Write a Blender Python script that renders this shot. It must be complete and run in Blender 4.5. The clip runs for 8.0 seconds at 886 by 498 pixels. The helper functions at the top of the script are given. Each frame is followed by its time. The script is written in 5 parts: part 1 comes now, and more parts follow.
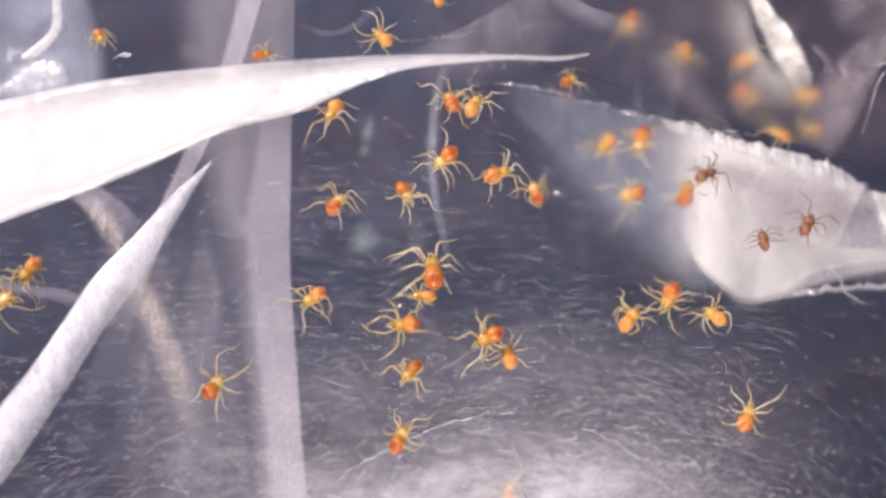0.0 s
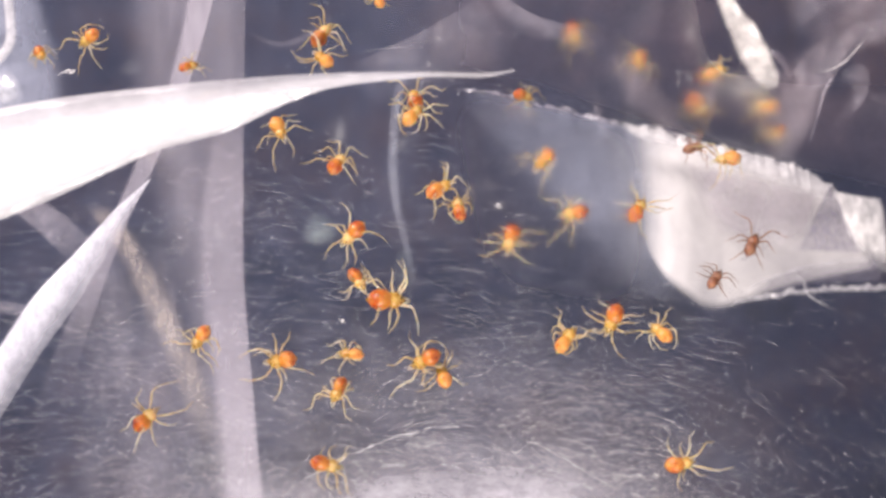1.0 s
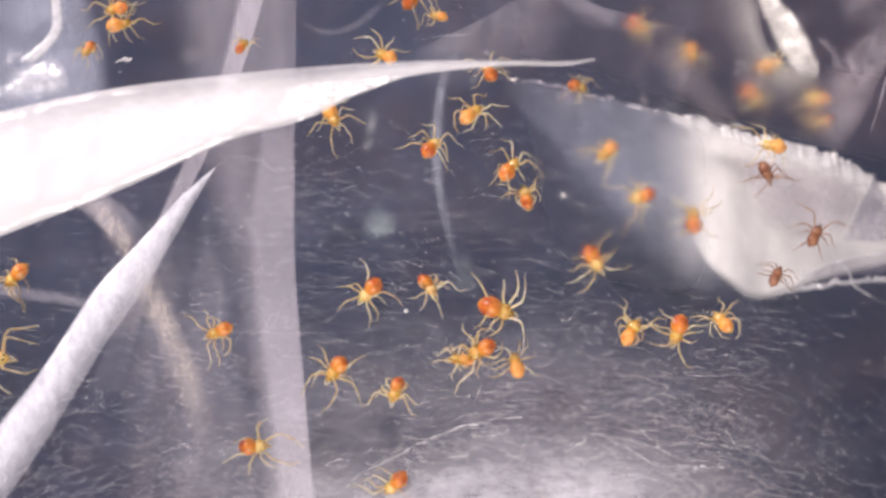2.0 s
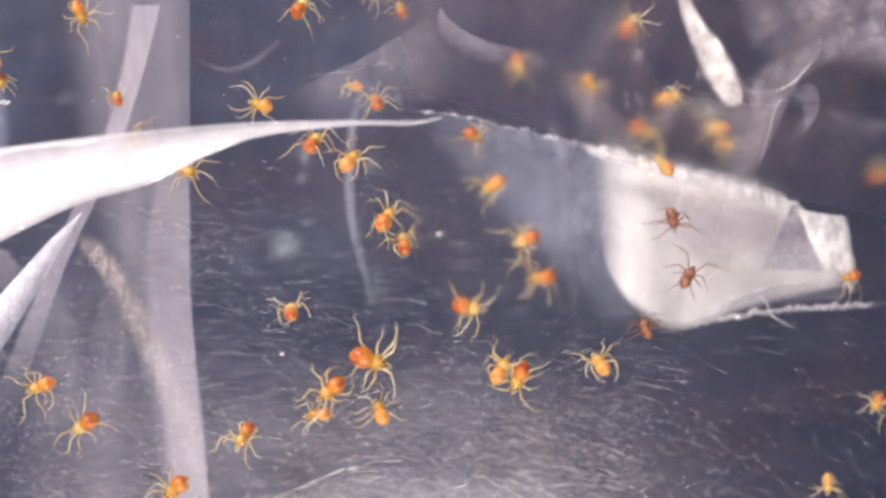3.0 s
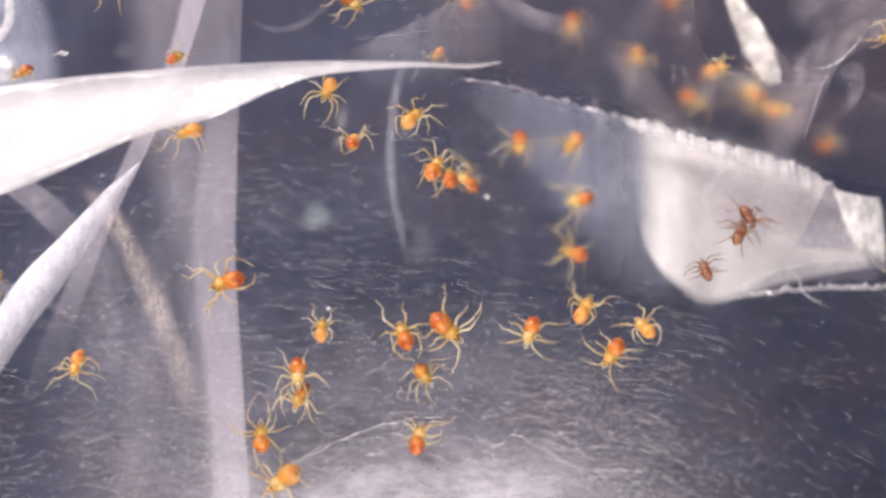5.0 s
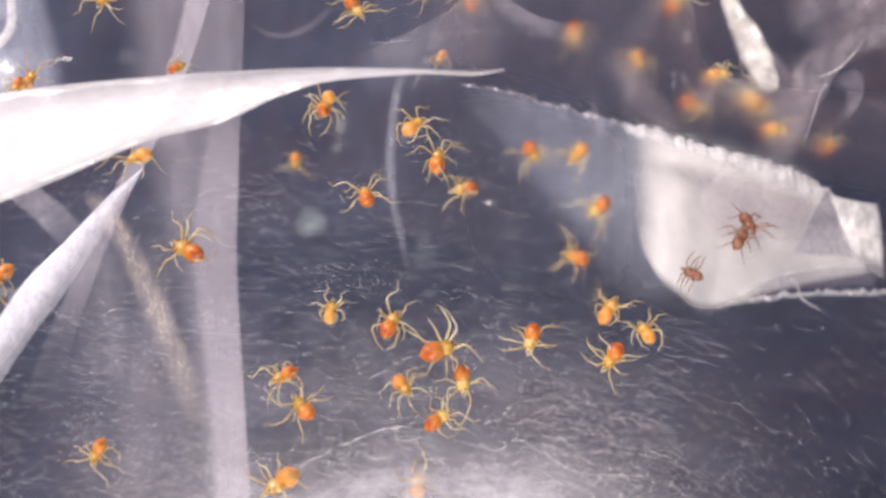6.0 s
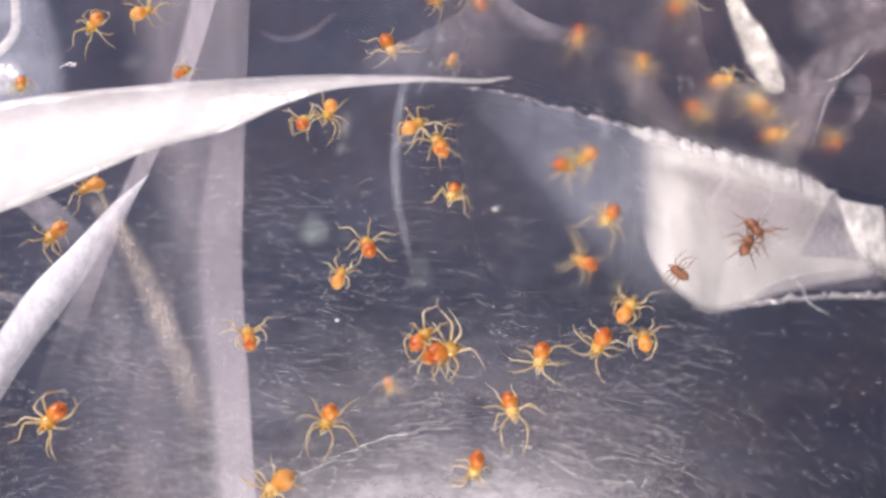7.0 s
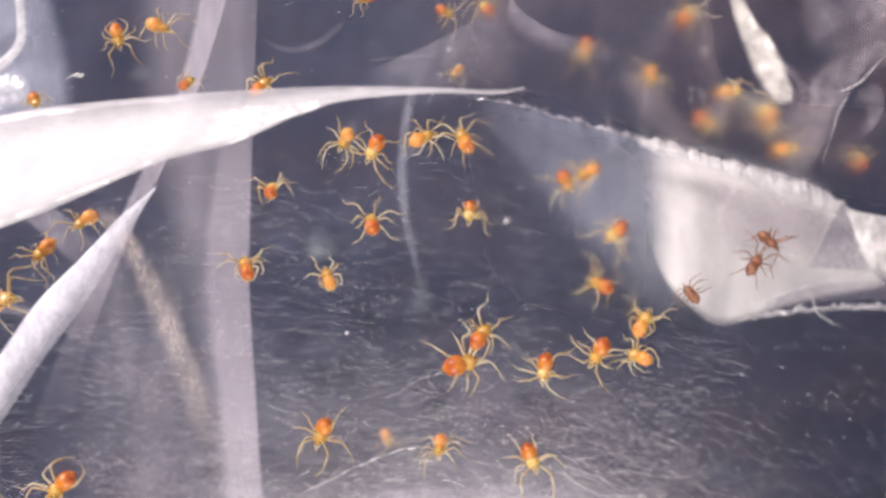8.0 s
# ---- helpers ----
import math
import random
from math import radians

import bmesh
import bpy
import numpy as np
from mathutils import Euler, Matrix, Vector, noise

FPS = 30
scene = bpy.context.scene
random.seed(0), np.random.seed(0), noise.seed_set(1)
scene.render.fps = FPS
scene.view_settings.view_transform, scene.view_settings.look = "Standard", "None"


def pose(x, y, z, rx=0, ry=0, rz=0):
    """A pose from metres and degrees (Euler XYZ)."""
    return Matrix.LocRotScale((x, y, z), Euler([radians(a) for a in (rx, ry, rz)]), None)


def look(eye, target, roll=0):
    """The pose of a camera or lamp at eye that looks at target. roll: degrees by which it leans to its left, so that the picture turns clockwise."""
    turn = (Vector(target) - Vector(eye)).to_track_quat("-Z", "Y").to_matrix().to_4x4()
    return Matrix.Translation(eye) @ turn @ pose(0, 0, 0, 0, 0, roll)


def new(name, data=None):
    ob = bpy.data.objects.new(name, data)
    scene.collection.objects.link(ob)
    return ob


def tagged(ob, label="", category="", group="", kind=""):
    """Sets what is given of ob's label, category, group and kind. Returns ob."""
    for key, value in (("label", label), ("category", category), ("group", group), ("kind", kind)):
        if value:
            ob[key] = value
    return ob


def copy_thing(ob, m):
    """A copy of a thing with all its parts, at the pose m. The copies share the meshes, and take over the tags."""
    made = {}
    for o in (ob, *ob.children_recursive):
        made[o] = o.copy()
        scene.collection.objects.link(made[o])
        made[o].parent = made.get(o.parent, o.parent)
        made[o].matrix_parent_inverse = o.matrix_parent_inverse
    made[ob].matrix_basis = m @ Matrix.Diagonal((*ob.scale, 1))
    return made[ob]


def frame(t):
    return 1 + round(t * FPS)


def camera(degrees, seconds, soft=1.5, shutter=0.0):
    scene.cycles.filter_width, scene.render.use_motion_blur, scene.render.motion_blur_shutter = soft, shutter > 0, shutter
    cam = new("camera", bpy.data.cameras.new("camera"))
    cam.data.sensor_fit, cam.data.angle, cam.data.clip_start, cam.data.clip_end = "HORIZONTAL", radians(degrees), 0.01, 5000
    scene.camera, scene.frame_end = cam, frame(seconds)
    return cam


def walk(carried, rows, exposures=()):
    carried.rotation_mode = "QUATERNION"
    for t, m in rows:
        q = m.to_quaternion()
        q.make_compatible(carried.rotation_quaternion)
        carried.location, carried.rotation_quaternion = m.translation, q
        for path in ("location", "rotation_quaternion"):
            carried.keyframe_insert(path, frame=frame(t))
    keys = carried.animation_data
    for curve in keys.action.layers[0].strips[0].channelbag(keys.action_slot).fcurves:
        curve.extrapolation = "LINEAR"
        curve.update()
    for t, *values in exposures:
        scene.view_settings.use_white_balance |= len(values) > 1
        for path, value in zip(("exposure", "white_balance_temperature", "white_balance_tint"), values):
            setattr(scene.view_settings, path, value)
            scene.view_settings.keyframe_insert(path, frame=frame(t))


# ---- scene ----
cam = camera(38.4, 8.0, soft=3.2)
# seconds, x, y, z in metres, yaw, pitch, roll in degrees: a hand-held close-up some 6 cm from the spiderlings
ROWS = [
    (0, -0.000000, -0.000000, -0.000000, -0.000, 0.000, -0.000),
    (0.2, 0.001790, -0.000272, -0.000453, 0.537, 0.372, 0.196),
    (0.3, 0.002316, -0.000284, -0.000837, 0.507, 0.586, 0.608),
    (0.5, 0.002580, 0.000316, 0.000599, 0.515, -0.313, 0.591),
    (1, 0.002625, 0.000148, 0.000841, 0.510, -0.390, 0.735),
    (1.2, 0.002799, -0.000098, 0.000668, 0.710, -0.380, 0.668),
    (2.3, -0.000670, 0.000545, 0.000914, 0.098, -0.950, 0.616),
    (2.5, 0.001331, 0.000351, 0.000641, 0.251, -0.694, 0.576),
    (2.7, 0.002110, 0.001533, 0.002468, -0.185, -0.744, 1.045),
    (2.9, 0.004146, 0.001796, 0.001679, 0.297, 0.616, 2.703),
    (3, 0.004860, 0.001147, 0.001488, 0.531, 0.104, 1.518),
    (3.5, 0.005009, 0.000714, 0.001468, 1.039, -0.429, 0.833),
    (4, 0.004955, 0.000997, 0.001041, 0.833, -0.020, 0.733),
    (4.5, 0.004848, 0.001013, 0.001130, 0.960, 0.105, 0.428),
    (4.8, 0.004372, 0.000700, 0.001526, 1.132, -0.943, -0.211),
    (5, 0.003651, 0.000232, 0.000952, 1.186, -0.960, -0.565),
    (5.2, 0.003429, -0.000019, 0.000849, 1.100, -0.753, -0.584),
    (6.3, 0.003329, -0.000024, 0.001055, 0.874, -0.818, -0.694),
    (6.5, 0.003559, 0.000215, 0.000904, 1.073, -0.867, -0.568),
    (7, 0.003166, 0.000122, 0.001380, 0.990, -0.939, -0.617),
    (7.5, 0.002768, 0.000389, 0.001799, 0.933, -0.565, -0.710),
    (8, 0.002746, 0.000521, 0.001495, 0.969, -0.541, -0.569),
]
walk(cam, [(t, pose(x, y, z, 90 + pitch, roll, yaw)) for t, x, y, z, yaw, pitch, roll in ROWS],
     exposures=[(0, 0.0), (0.5, 0.09), (1.2, 0.09), (2.3, -0.05), (2.5, -0.05), (3, 0.07), (4.5, 0.07), (5, 0.0), (6.5, 0.0), (8, -0.03)])

# ---- light ----
cam.data.dof.use_dof, cam.data.dof.focus_distance, cam.data.dof.aperture_fstop = True, 0.0490, 110

world = bpy.data.worlds.new("room_daylight")
scene.world = world
world.use_nodes = True
world.node_tree.nodes["Background"].inputs["Color"].default_value = (0.975, 0.853, 0.970, 1)
world.node_tree.nodes["Background"].inputs["Strength"].default_value = 0.48


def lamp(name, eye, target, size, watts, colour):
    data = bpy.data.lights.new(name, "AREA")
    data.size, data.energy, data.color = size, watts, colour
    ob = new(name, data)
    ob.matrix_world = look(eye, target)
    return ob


# unseen key light from the upper left, added to brighten the film
lamp("key_lamp", (-0.16, -0.06, 0.20), (0.0, 0.055, 0.0), 0.09, 1.26, (1.0, 0.893, 0.875))
# unseen light from below, inferred from the bright undersides
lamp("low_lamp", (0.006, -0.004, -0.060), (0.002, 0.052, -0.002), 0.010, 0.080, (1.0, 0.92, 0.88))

# ---- materials ----


def nodes_of(name):
    m = bpy.data.materials.new(name)
    m.use_nodes = True
    n = m.node_tree.nodes
    n.clear()
    return m, n, m.node_tree.links


def node(n, kind, **values):
    made = n.new(kind)
    for key, value in values.items():
        made.inputs[key.replace("_", " ")].default_value = value
    return made


def maths(n, l, operation, a, b):
    made = n.new("ShaderNodeMath")
    made.operation = operation
    made.use_clamp = operation == "MULTIPLY"
    for slot, value in enumerate((a, b)):
        if isinstance(value, (int, float)):
            made.inputs[slot].default_value = value
        else:
            l.new(value, made.inputs[slot])
    return made.outputs[0]


def ramp(n, l, value, low, high, a=0.0, b=1.0):
    made = n.new("ShaderNodeMapRange")
    made.interpolation_type = "SMOOTHSTEP"
    l.new(value, made.inputs["Value"])
    for key, number in (("From Min", low), ("From Max", high), ("To Min", a), ("To Max", b)):
        made.inputs[key].default_value = number
    return made.outputs["Result"]


def film_material(name, tint, opacity, contrast=0.5, grain=250, stretch=(1, 1, 1), soft=(0, 0, 0, 0), gloss=0.05, fade=None, bump=0.25, least=0.0, speckle=0.27, thin=0.22, levels=(0.25, 0.75), turned=None):
    """Thin clear plastic: partly see-through, milky where it is creased or where caught light is painted in. opacity:
    how milky. soft: how far the milkiness dies out towards the four sides (u0, u1, v0, v1), and least what stays there.
    fade: milkiness at the two ends along u."""
    m, n, l = nodes_of(name)
    out = n.new("ShaderNodeOutputMaterial")
    where = n.new("ShaderNodeTexCoord")
    turn = n.new("ShaderNodeMapping")
    turn.inputs["Scale"].default_value = stretch
    if turned is not None:
        turn.vector_type = "TEXTURE"
        turn.inputs["Scale"].default_value = tuple(1 / k for k in stretch)
        turn.inputs["Rotation"].default_value = (0, turned, 0)
    l.new(where.outputs["Object"], turn.inputs["Vector"])
    coarse = node(n, "ShaderNodeTexNoise", Scale=grain, Detail=6.0, Roughness=0.6)
    fine = node(n, "ShaderNodeTexNoise", Scale=grain * 9, Detail=4.0, Roughness=0.7)
    l.new(turn.outputs[0], coarse.inputs["Vector"])
    l.new(turn.outputs[0], fine.inputs["Vector"])
    milky = ramp(n, l, coarse.outputs["Fac"], *levels, opacity * (1 - contrast), min(1.0, opacity * (1 + contrast)))
    speck = ramp(n, l, fine.outputs["Fac"], 0.3, 0.7, 0.94 - speckle, 0.94 + speckle)
    milky = maths(n, l, "MULTIPLY", milky, speck)
    split = n.new("ShaderNodeSeparateXYZ")
    l.new(where.outputs["UV"], split.inputs[0])
    for side, width in enumerate(soft):
        if width:
            axis = split.outputs[side // 2]
            edge = ramp(n, l, axis, 0.0, width, least, 1.0) if side % 2 == 0 else ramp(n, l, axis, 1.0 - width, 1.0, 1.0, least)
            milky = maths(n, l, "MULTIPLY", milky, edge)
    if fade:
        milky = maths(n, l, "MULTIPLY", milky, ramp(n, l, split.outputs[0], 0.0, 1.0, *fade))
    relief = n.new("ShaderNodeBump")
    relief.inputs["Strength"].default_value, relief.inputs["Distance"].default_value = bump, 0.0003
    l.new(coarse.outputs["Fac"], relief.inputs["Height"])
    matt = node(n, "ShaderNodeBsdfDiffuse", Color=(*tint, 1))
    through_it = node(n, "ShaderNodeBsdfTranslucent", Color=(*tint, 1))
    shine = node(n, "ShaderNodeBsdfGlossy", Color=(1, 1, 1, 1), Roughness=0.22)
    clear = node(n, "ShaderNodeBsdfTransparent", Color=(1, 1, 1, 1))
    for s in (matt, through_it, shine):
        l.new(relief.outputs[0], s.inputs["Normal"])
    body, wet, whole = (n.new("ShaderNodeMixShader") for _ in range(3))
    body.inputs[0].default_value = thin
    l.new(matt.outputs[0], body.inputs[1])
    l.new(through_it.outputs[0], body.inputs[2])
    wet.inputs[0].default_value = gloss
    l.new(body.outputs[0], wet.inputs[1])
    l.new(shine.outputs[0], wet.inputs[2])
    l.new(milky, whole.inputs[0])
    l.new(clear.outputs[0], whole.inputs[1])
    l.new(wet.outputs[0], whole.inputs[2])
    l.new(whole.outputs[0], out.inputs["Surface"])
    return m


def frosted_material(name, strength, rough, soft):
    """Scuffed clear film that blurs what lies behind it; strength dies out at its ends and lower side."""
    m, n, l = nodes_of(name)
    out = n.new("ShaderNodeOutputMaterial")
    where = n.new("ShaderNodeTexCoord")
    wave = node(n, "ShaderNodeTexNoise", Scale=420.0, Detail=5.0, Roughness=0.6)
    l.new(where.outputs["Object"], wave.inputs["Vector"])
    relief = n.new("ShaderNodeBump")
    relief.inputs["Strength"].default_value, relief.inputs["Distance"].default_value = 0.10, 0.0003
    l.new(wave.outputs["Fac"], relief.inputs["Height"])
    split = n.new("ShaderNodeSeparateXYZ")
    l.new(where.outputs["UV"], split.inputs[0])
    share = ramp(n, l, wave.outputs["Fac"], 0.3, 0.6, strength * 0.75, strength)
    for side, width in enumerate(soft):
        if width:
            axis = split.outputs[side // 2]
            edge = ramp(n, l, axis, 0.0, width, 0.0, 1.0) if side % 2 == 0 else ramp(n, l, axis, 1.0 - width, 1.0, 1.0, 0.0)
            share = maths(n, l, "MULTIPLY", share, edge)
    bent = node(n, "ShaderNodeBsdfRefraction", Color=(1, 1, 1, 1), Roughness=rough, IOR=1.16)
    l.new(relief.outputs[0], bent.inputs["Normal"])
    clear = node(n, "ShaderNodeBsdfTransparent", Color=(1, 1, 1, 1))
    whole = n.new("ShaderNodeMixShader")
    l.new(share, whole.inputs[0])
    l.new(clear.outputs[0], whole.inputs[1])
    l.new(bent.outputs[0], whole.inputs[2])
    l.new(whole.outputs[0], out.inputs["Surface"])
    return m


def solid_material(name, colours, scale, rough=0.5, sss=0.0, bump=0.2, distance=0.00002, detail=4.0, vary=0.0, alpha=1.0, front_under=None):
    """An opaque surface of two or three blended colours at two scales."""
    m, n, l = nodes_of(name)
    out = n.new("ShaderNodeOutputMaterial")
    shader = node(n, "ShaderNodeBsdfPrincipled", Roughness=rough, Alpha=alpha)
    where = n.new("ShaderNodeTexCoord")
    big = node(n, "ShaderNodeTexNoise", Scale=scale, Detail=detail, Roughness=0.6)
    small = node(n, "ShaderNodeTexNoise", Scale=scale * 7, Detail=3.0)
    for s in (big, small):
        l.new(where.outputs["Object"], s.inputs["Vector"])
    mixed = maths(n, l, "ADD", maths(n, l, "MULTIPLY", big.outputs["Fac"], 0.75), maths(n, l, "MULTIPLY", small.outputs["Fac"], 0.25))
    if vary:
        info = n.new("ShaderNodeObjectInfo")
        mixed = maths(n, l, "ADD", mixed, maths(n, l, "MULTIPLY", maths(n, l, "SUBTRACT", info.outputs["Random"], 0.5), vary))
    tones = n.new("ShaderNodeValToRGB")
    stops = tones.color_ramp.elements
    while len(stops) < len(colours):
        stops.new(0.5)
    for k, c in enumerate(colours):
        stops[k].position, stops[k].color = 0.32 + 0.36 * k / (len(colours) - 1), (*c, 1)
    l.new(mixed, tones.inputs[0])
    colour = tones.outputs[0]
    if front_under:
        split = n.new("ShaderNodeSeparateXYZ")
        l.new(where.outputs["Object"], split.inputs[0])
        front = ramp(n, l, split.outputs[0], -0.00044, -0.00004, 0.0, 0.55)
        # the pale underside puts the light from below into the skin colour
        under = ramp(n, l, split.outputs[2], 0.00010, 0.00040, 0.80, 0.0)
        for share, tone in ((front, front_under[0]), (under, front_under[1])):
            blend = n.new("ShaderNodeMix")
            blend.data_type = "RGBA"
            l.new(share, blend.inputs["Factor"])
            l.new(colour, blend.inputs["A"])
            blend.inputs["B"].default_value = (*tone, 1)
            colour = blend.outputs["Result"]
    l.new(colour, shader.inputs["Base Color"])
    if sss:
        shader.inputs["Subsurface Weight"].default_value = sss
        shader.inputs["Subsurface Radius"].default_value = (1.0, 0.45, 0.15)
        shader.inputs["Subsurface Scale"].default_value = 0.00030
    relief = n.new("ShaderNodeBump")
    relief.inputs["Strength"].default_value, relief.inputs["Distance"].default_value = bump, distance
    l.new(small.outputs["Fac"], relief.inputs["Height"])
    l.new(relief.outputs[0], shader.inputs["Normal"])
    l.new(shader.outputs[0], out.inputs["Surface"])
    return m


CLOTH = solid_material("dark_cloth", [(0.003, 0.005, 0.012), (0.012, 0.018, 0.044), (0.030, 0.022, 0.036)], 42, 0.9, bump=0.3, distance=0.0006, detail=7)
TABLE = solid_material("dark_table", [(0.030, 0.028, 0.030), (0.050, 0.045, 0.045)], 40, 0.6)
ABDOMEN = solid_material("orange_skin", [(0.13, 0.020, 0.006), (0.42, 0.075, 0.010), (0.60, 0.17, 0.020), (0.78, 0.38, 0.10)], 5200, 0.30, 0.70, 0.45, vary=0.6, alpha=0.80, front_under=((0.70, 0.32, 0.05), (0.92, 0.70, 0.38)))
SHELL = solid_material("amber_shell", [(0.22, 0.095, 0.016), (0.56, 0.32, 0.06), (0.82, 0.60, 0.25)], 5200, 0.18, 0.50, 0.2, vary=0.3, alpha=0.80)
LEG = solid_material("pale_translucent_leg", [(0.46, 0.28, 0.10), (0.67, 0.50, 0.27), (0.88, 0.78, 0.58)], 3600, 0.18, 0.3, 0.12, vary=0.3, alpha=0.70)
# darker copies of skin and leg: shade against the bright panel painted in
BACKLIT_SKIN = solid_material("backlit_skin", [(0.16, 0.055, 0.028), (0.27, 0.11, 0.055), (0.40, 0.21, 0.11)], 2200, 0.4, 0.2, 0.3, alpha=0.82)
BACKLIT_LEG = solid_material("backlit_leg", [(0.18, 0.075, 0.03), (0.30, 0.15, 0.07)], 2400, 0.4, 0.1, 0.2, alpha=0.72)
EYE = solid_material("black_eye", [(0.008, 0.006, 0.006), (0.02, 0.014, 0.012)], 3000, 0.12)
SILK = solid_material("white_silk", [(0.72, 0.70, 0.71), (0.90, 0.88, 0.86)], 900, 0.25)
DUST = solid_material("pale_dust", [(0.5, 0.5, 0.52), (0.8, 0.78, 0.74)], 900, 0.6)

FROSTED = frosted_material("scuffed_film", 0.84, 0.50, (0.2, 0, 0.30, 0.12))
SCUFFED = frosted_material("lightly_scuffed_film", 0.68, 0.52, (0.3, 0.25, 0.25, 0.3))
LILAC = (0.76, 0.71, 0.79)
WHITE = (0.90, 0.89, 0.90)

# ---- shapes ----


def part(name, bm, material, parent=None, label="", smooth=True):
    mesh = bpy.data.meshes.new(name)
    bm.to_mesh(mesh)
    bm.free()
    mesh.materials.append(material)
    if smooth:
        mesh.polygons.foreach_set("use_smooth", [True] * len(mesh.polygons))
    ob = new(name, mesh)
    ob.parent = parent
    return tagged(ob, label)


def curve(points, s):
    """A smooth line through a few points, s from 0 to 1."""
    k = s * (len(points) - 1)
    i = min(int(k), len(points) - 2)
    f = k - i
    p = [Vector(points[min(max(j, 0), len(points) - 1)]) for j in (i - 1, i, i + 1, i + 2)]
    return 0.5 * (2 * p[1] + (p[2] - p[0]) * f + (2 * p[0] - 5 * p[1] + 4 * p[2] - p[3]) * f * f + (3 * p[1] - p[0] - 3 * p[2] + p[3]) * f ** 3)


def sheet(one, other, nu=60, nv=16, bulge=0.0, crease=0.0, size=400, seed=0.0, double=False, jag=0.0):
    """A piece of film between two edge lines (millimetres): it swells towards the viewer by bulge and is creased. jag: how far its first edge is notched. double: a flattened fold with a far side too."""
    bm = bmesh.new()
    uv = bm.loops.layers.uv.new("film")
    for side in ((1, -1) if double else (1,)):
        grid = []
        for i in range(nu + 1):
            a, b = curve(one, i / nu), curve(other, i / nu)
            wide = (a - b).length
            row = []
            for j in range(nv + 1):
                v = j / nv
                p = a.lerp(b, v)
                p.y -= side * bulge * wide * math.sqrt(max(0.0, 4 * v * (1 - v)))
                inner = min(1.0, 6 * v * (1 - v)) if double else 1.0
                p.y += crease * inner * noise.fractal(Vector((p.x * size / 1000 + seed, 3 * seed + side, p.z * size / 1000)), 0.9, 2.1, 4)
                p.z += jag * (1 - v) * (noise.noise(Vector((p.x * 1.4, seed, 0.0))) + 0.6 * noise.noise(Vector((p.x * 4.1, seed, 4.0))))
                row.append(bm.verts.new(p / 1000))
            grid.append(row)
        for i in range(nu):
            for j in range(nv):
                quad = (grid[i][j], grid[i + 1][j], grid[i + 1][j + 1], grid[i][j + 1])
                face = bm.faces.new(quad if side > 0 else quad[::-1])
                for loop, (x, y) in zip(face.loops, ((i, j), (i + 1, j), (i + 1, j + 1), (i, j + 1)) if side > 0 else ((i, j + 1), (i + 1, j + 1), (i + 1, j), (i, j))):
                    loop[uv].uv = (x / nu, y / nv)
    return bm


def tube(bm, points, radii, sides=6):
    rings = []
    for k, p in enumerate(points):
        p = Vector(p)
        ahead = (Vector(points[min(k + 1, len(points) - 1)]) - Vector(points[max(k - 1, 0)])).normalized()
        side = ahead.cross(Vector((0.13, 0.21, 1.0))).normalized()
        up = side.cross(ahead)
        rings.append([bm.verts.new(p + radii[k] * (math.cos(a) * side + math.sin(a) * up)) for a in (2 * math.pi * j / sides for j in range(sides))])
    for a, b in zip(rings, rings[1:]):
        for j in range(sides):
            bm.faces.new((a[j], a[(j + 1) % sides], b[(j + 1) % sides], b[j]))
    bm.faces.new(rings[0][::-1])
    bm.faces.new(rings[-1])
    return bm


def smooth_step(a, b, x):
    t = min(1.0, max(0.0, (x - a) / (b - a)))
    return t * t * (3 - 2 * t)


def film_depth(x, z):
    """How far back (millimetres) the film lies on which the spiderlings walk; it steps back above the crease in the bag."""
    u, v = x / 52, z / 52
    over = v - (0.129 - 0.258 * (u - 0.038))
    return 48.5 + 11 * smooth_step(-0.03, 0.05, over) * smooth_step(-0.10, 0.06, u) + 3.5 * smooth_step(0.09, 0.16, v) * smooth_step(-0.12, -0.20, u)


# ---- the setting ----


def plain_slab(name, centre, half, material, label):
    bm = bmesh.new()
    bmesh.ops.create_cube(bm, size=2.0)
    for v in bm.verts:
        v.co = Vector(centre) + Vector([a * b for a, b in zip(v.co, half)])
    bmesh.ops.bevel(bm, geom=bm.edges[:], offset=0.002, segments=2, affect="EDGES", profile=0.5)
    return tagged(part(name, bm, material, smooth=False), label, kind="structure")


plain_slab("backdrop", (0.0, 0.158, 0.10), (0.30, 0.008, 0.16), CLOTH, "dark blue-grey cloth backdrop behind the plastic bag")
plain_slab("tabletop", (0.0, 0.02, -0.100), (0.30, 0.145, 0.010), TABLE, "dark tabletop under the plastic bag")

# ---- the plastic bag ----
bag = tagged(new("plastic_bag"), "crumpled clear plastic bag, light on its creases painted milky white", "plastic bag")
bag.location = (0.0, 0.060, -0.090)


def film(name, one, other, material, label="", **shape):
    ob = part(name, sheet(one, other, **shape), material, bag, label)
    ob.matrix_parent_inverse = Matrix.Translation((0.0, -0.060, 0.090))
    return ob


# the film on which the spiderlings walk
bm = bmesh.new()
grid = [[bm.verts.new(Vector((x, film_depth(x, z) + 0.06, z)) / 1000) for z in np.linspace(-90, 26, 117)] for x in np.linspace(-34, 44, 79)]
for i in range(78):
    for j in range(116):
        bm.faces.new((grid[i][j], grid[i + 1][j], grid[i + 1][j + 1], grid[i][j + 1]))
inner = part("inner_film", bm, film_material("clear_film", (0.66, 0.66, 0.80), 0.016, 0.9, 120, (0.35, 1, 1.6), gloss=0.2), bag, "clear scratched film")
inner.matrix_parent_inverse = Matrix.Translation((0.0, -0.060, 0.090))

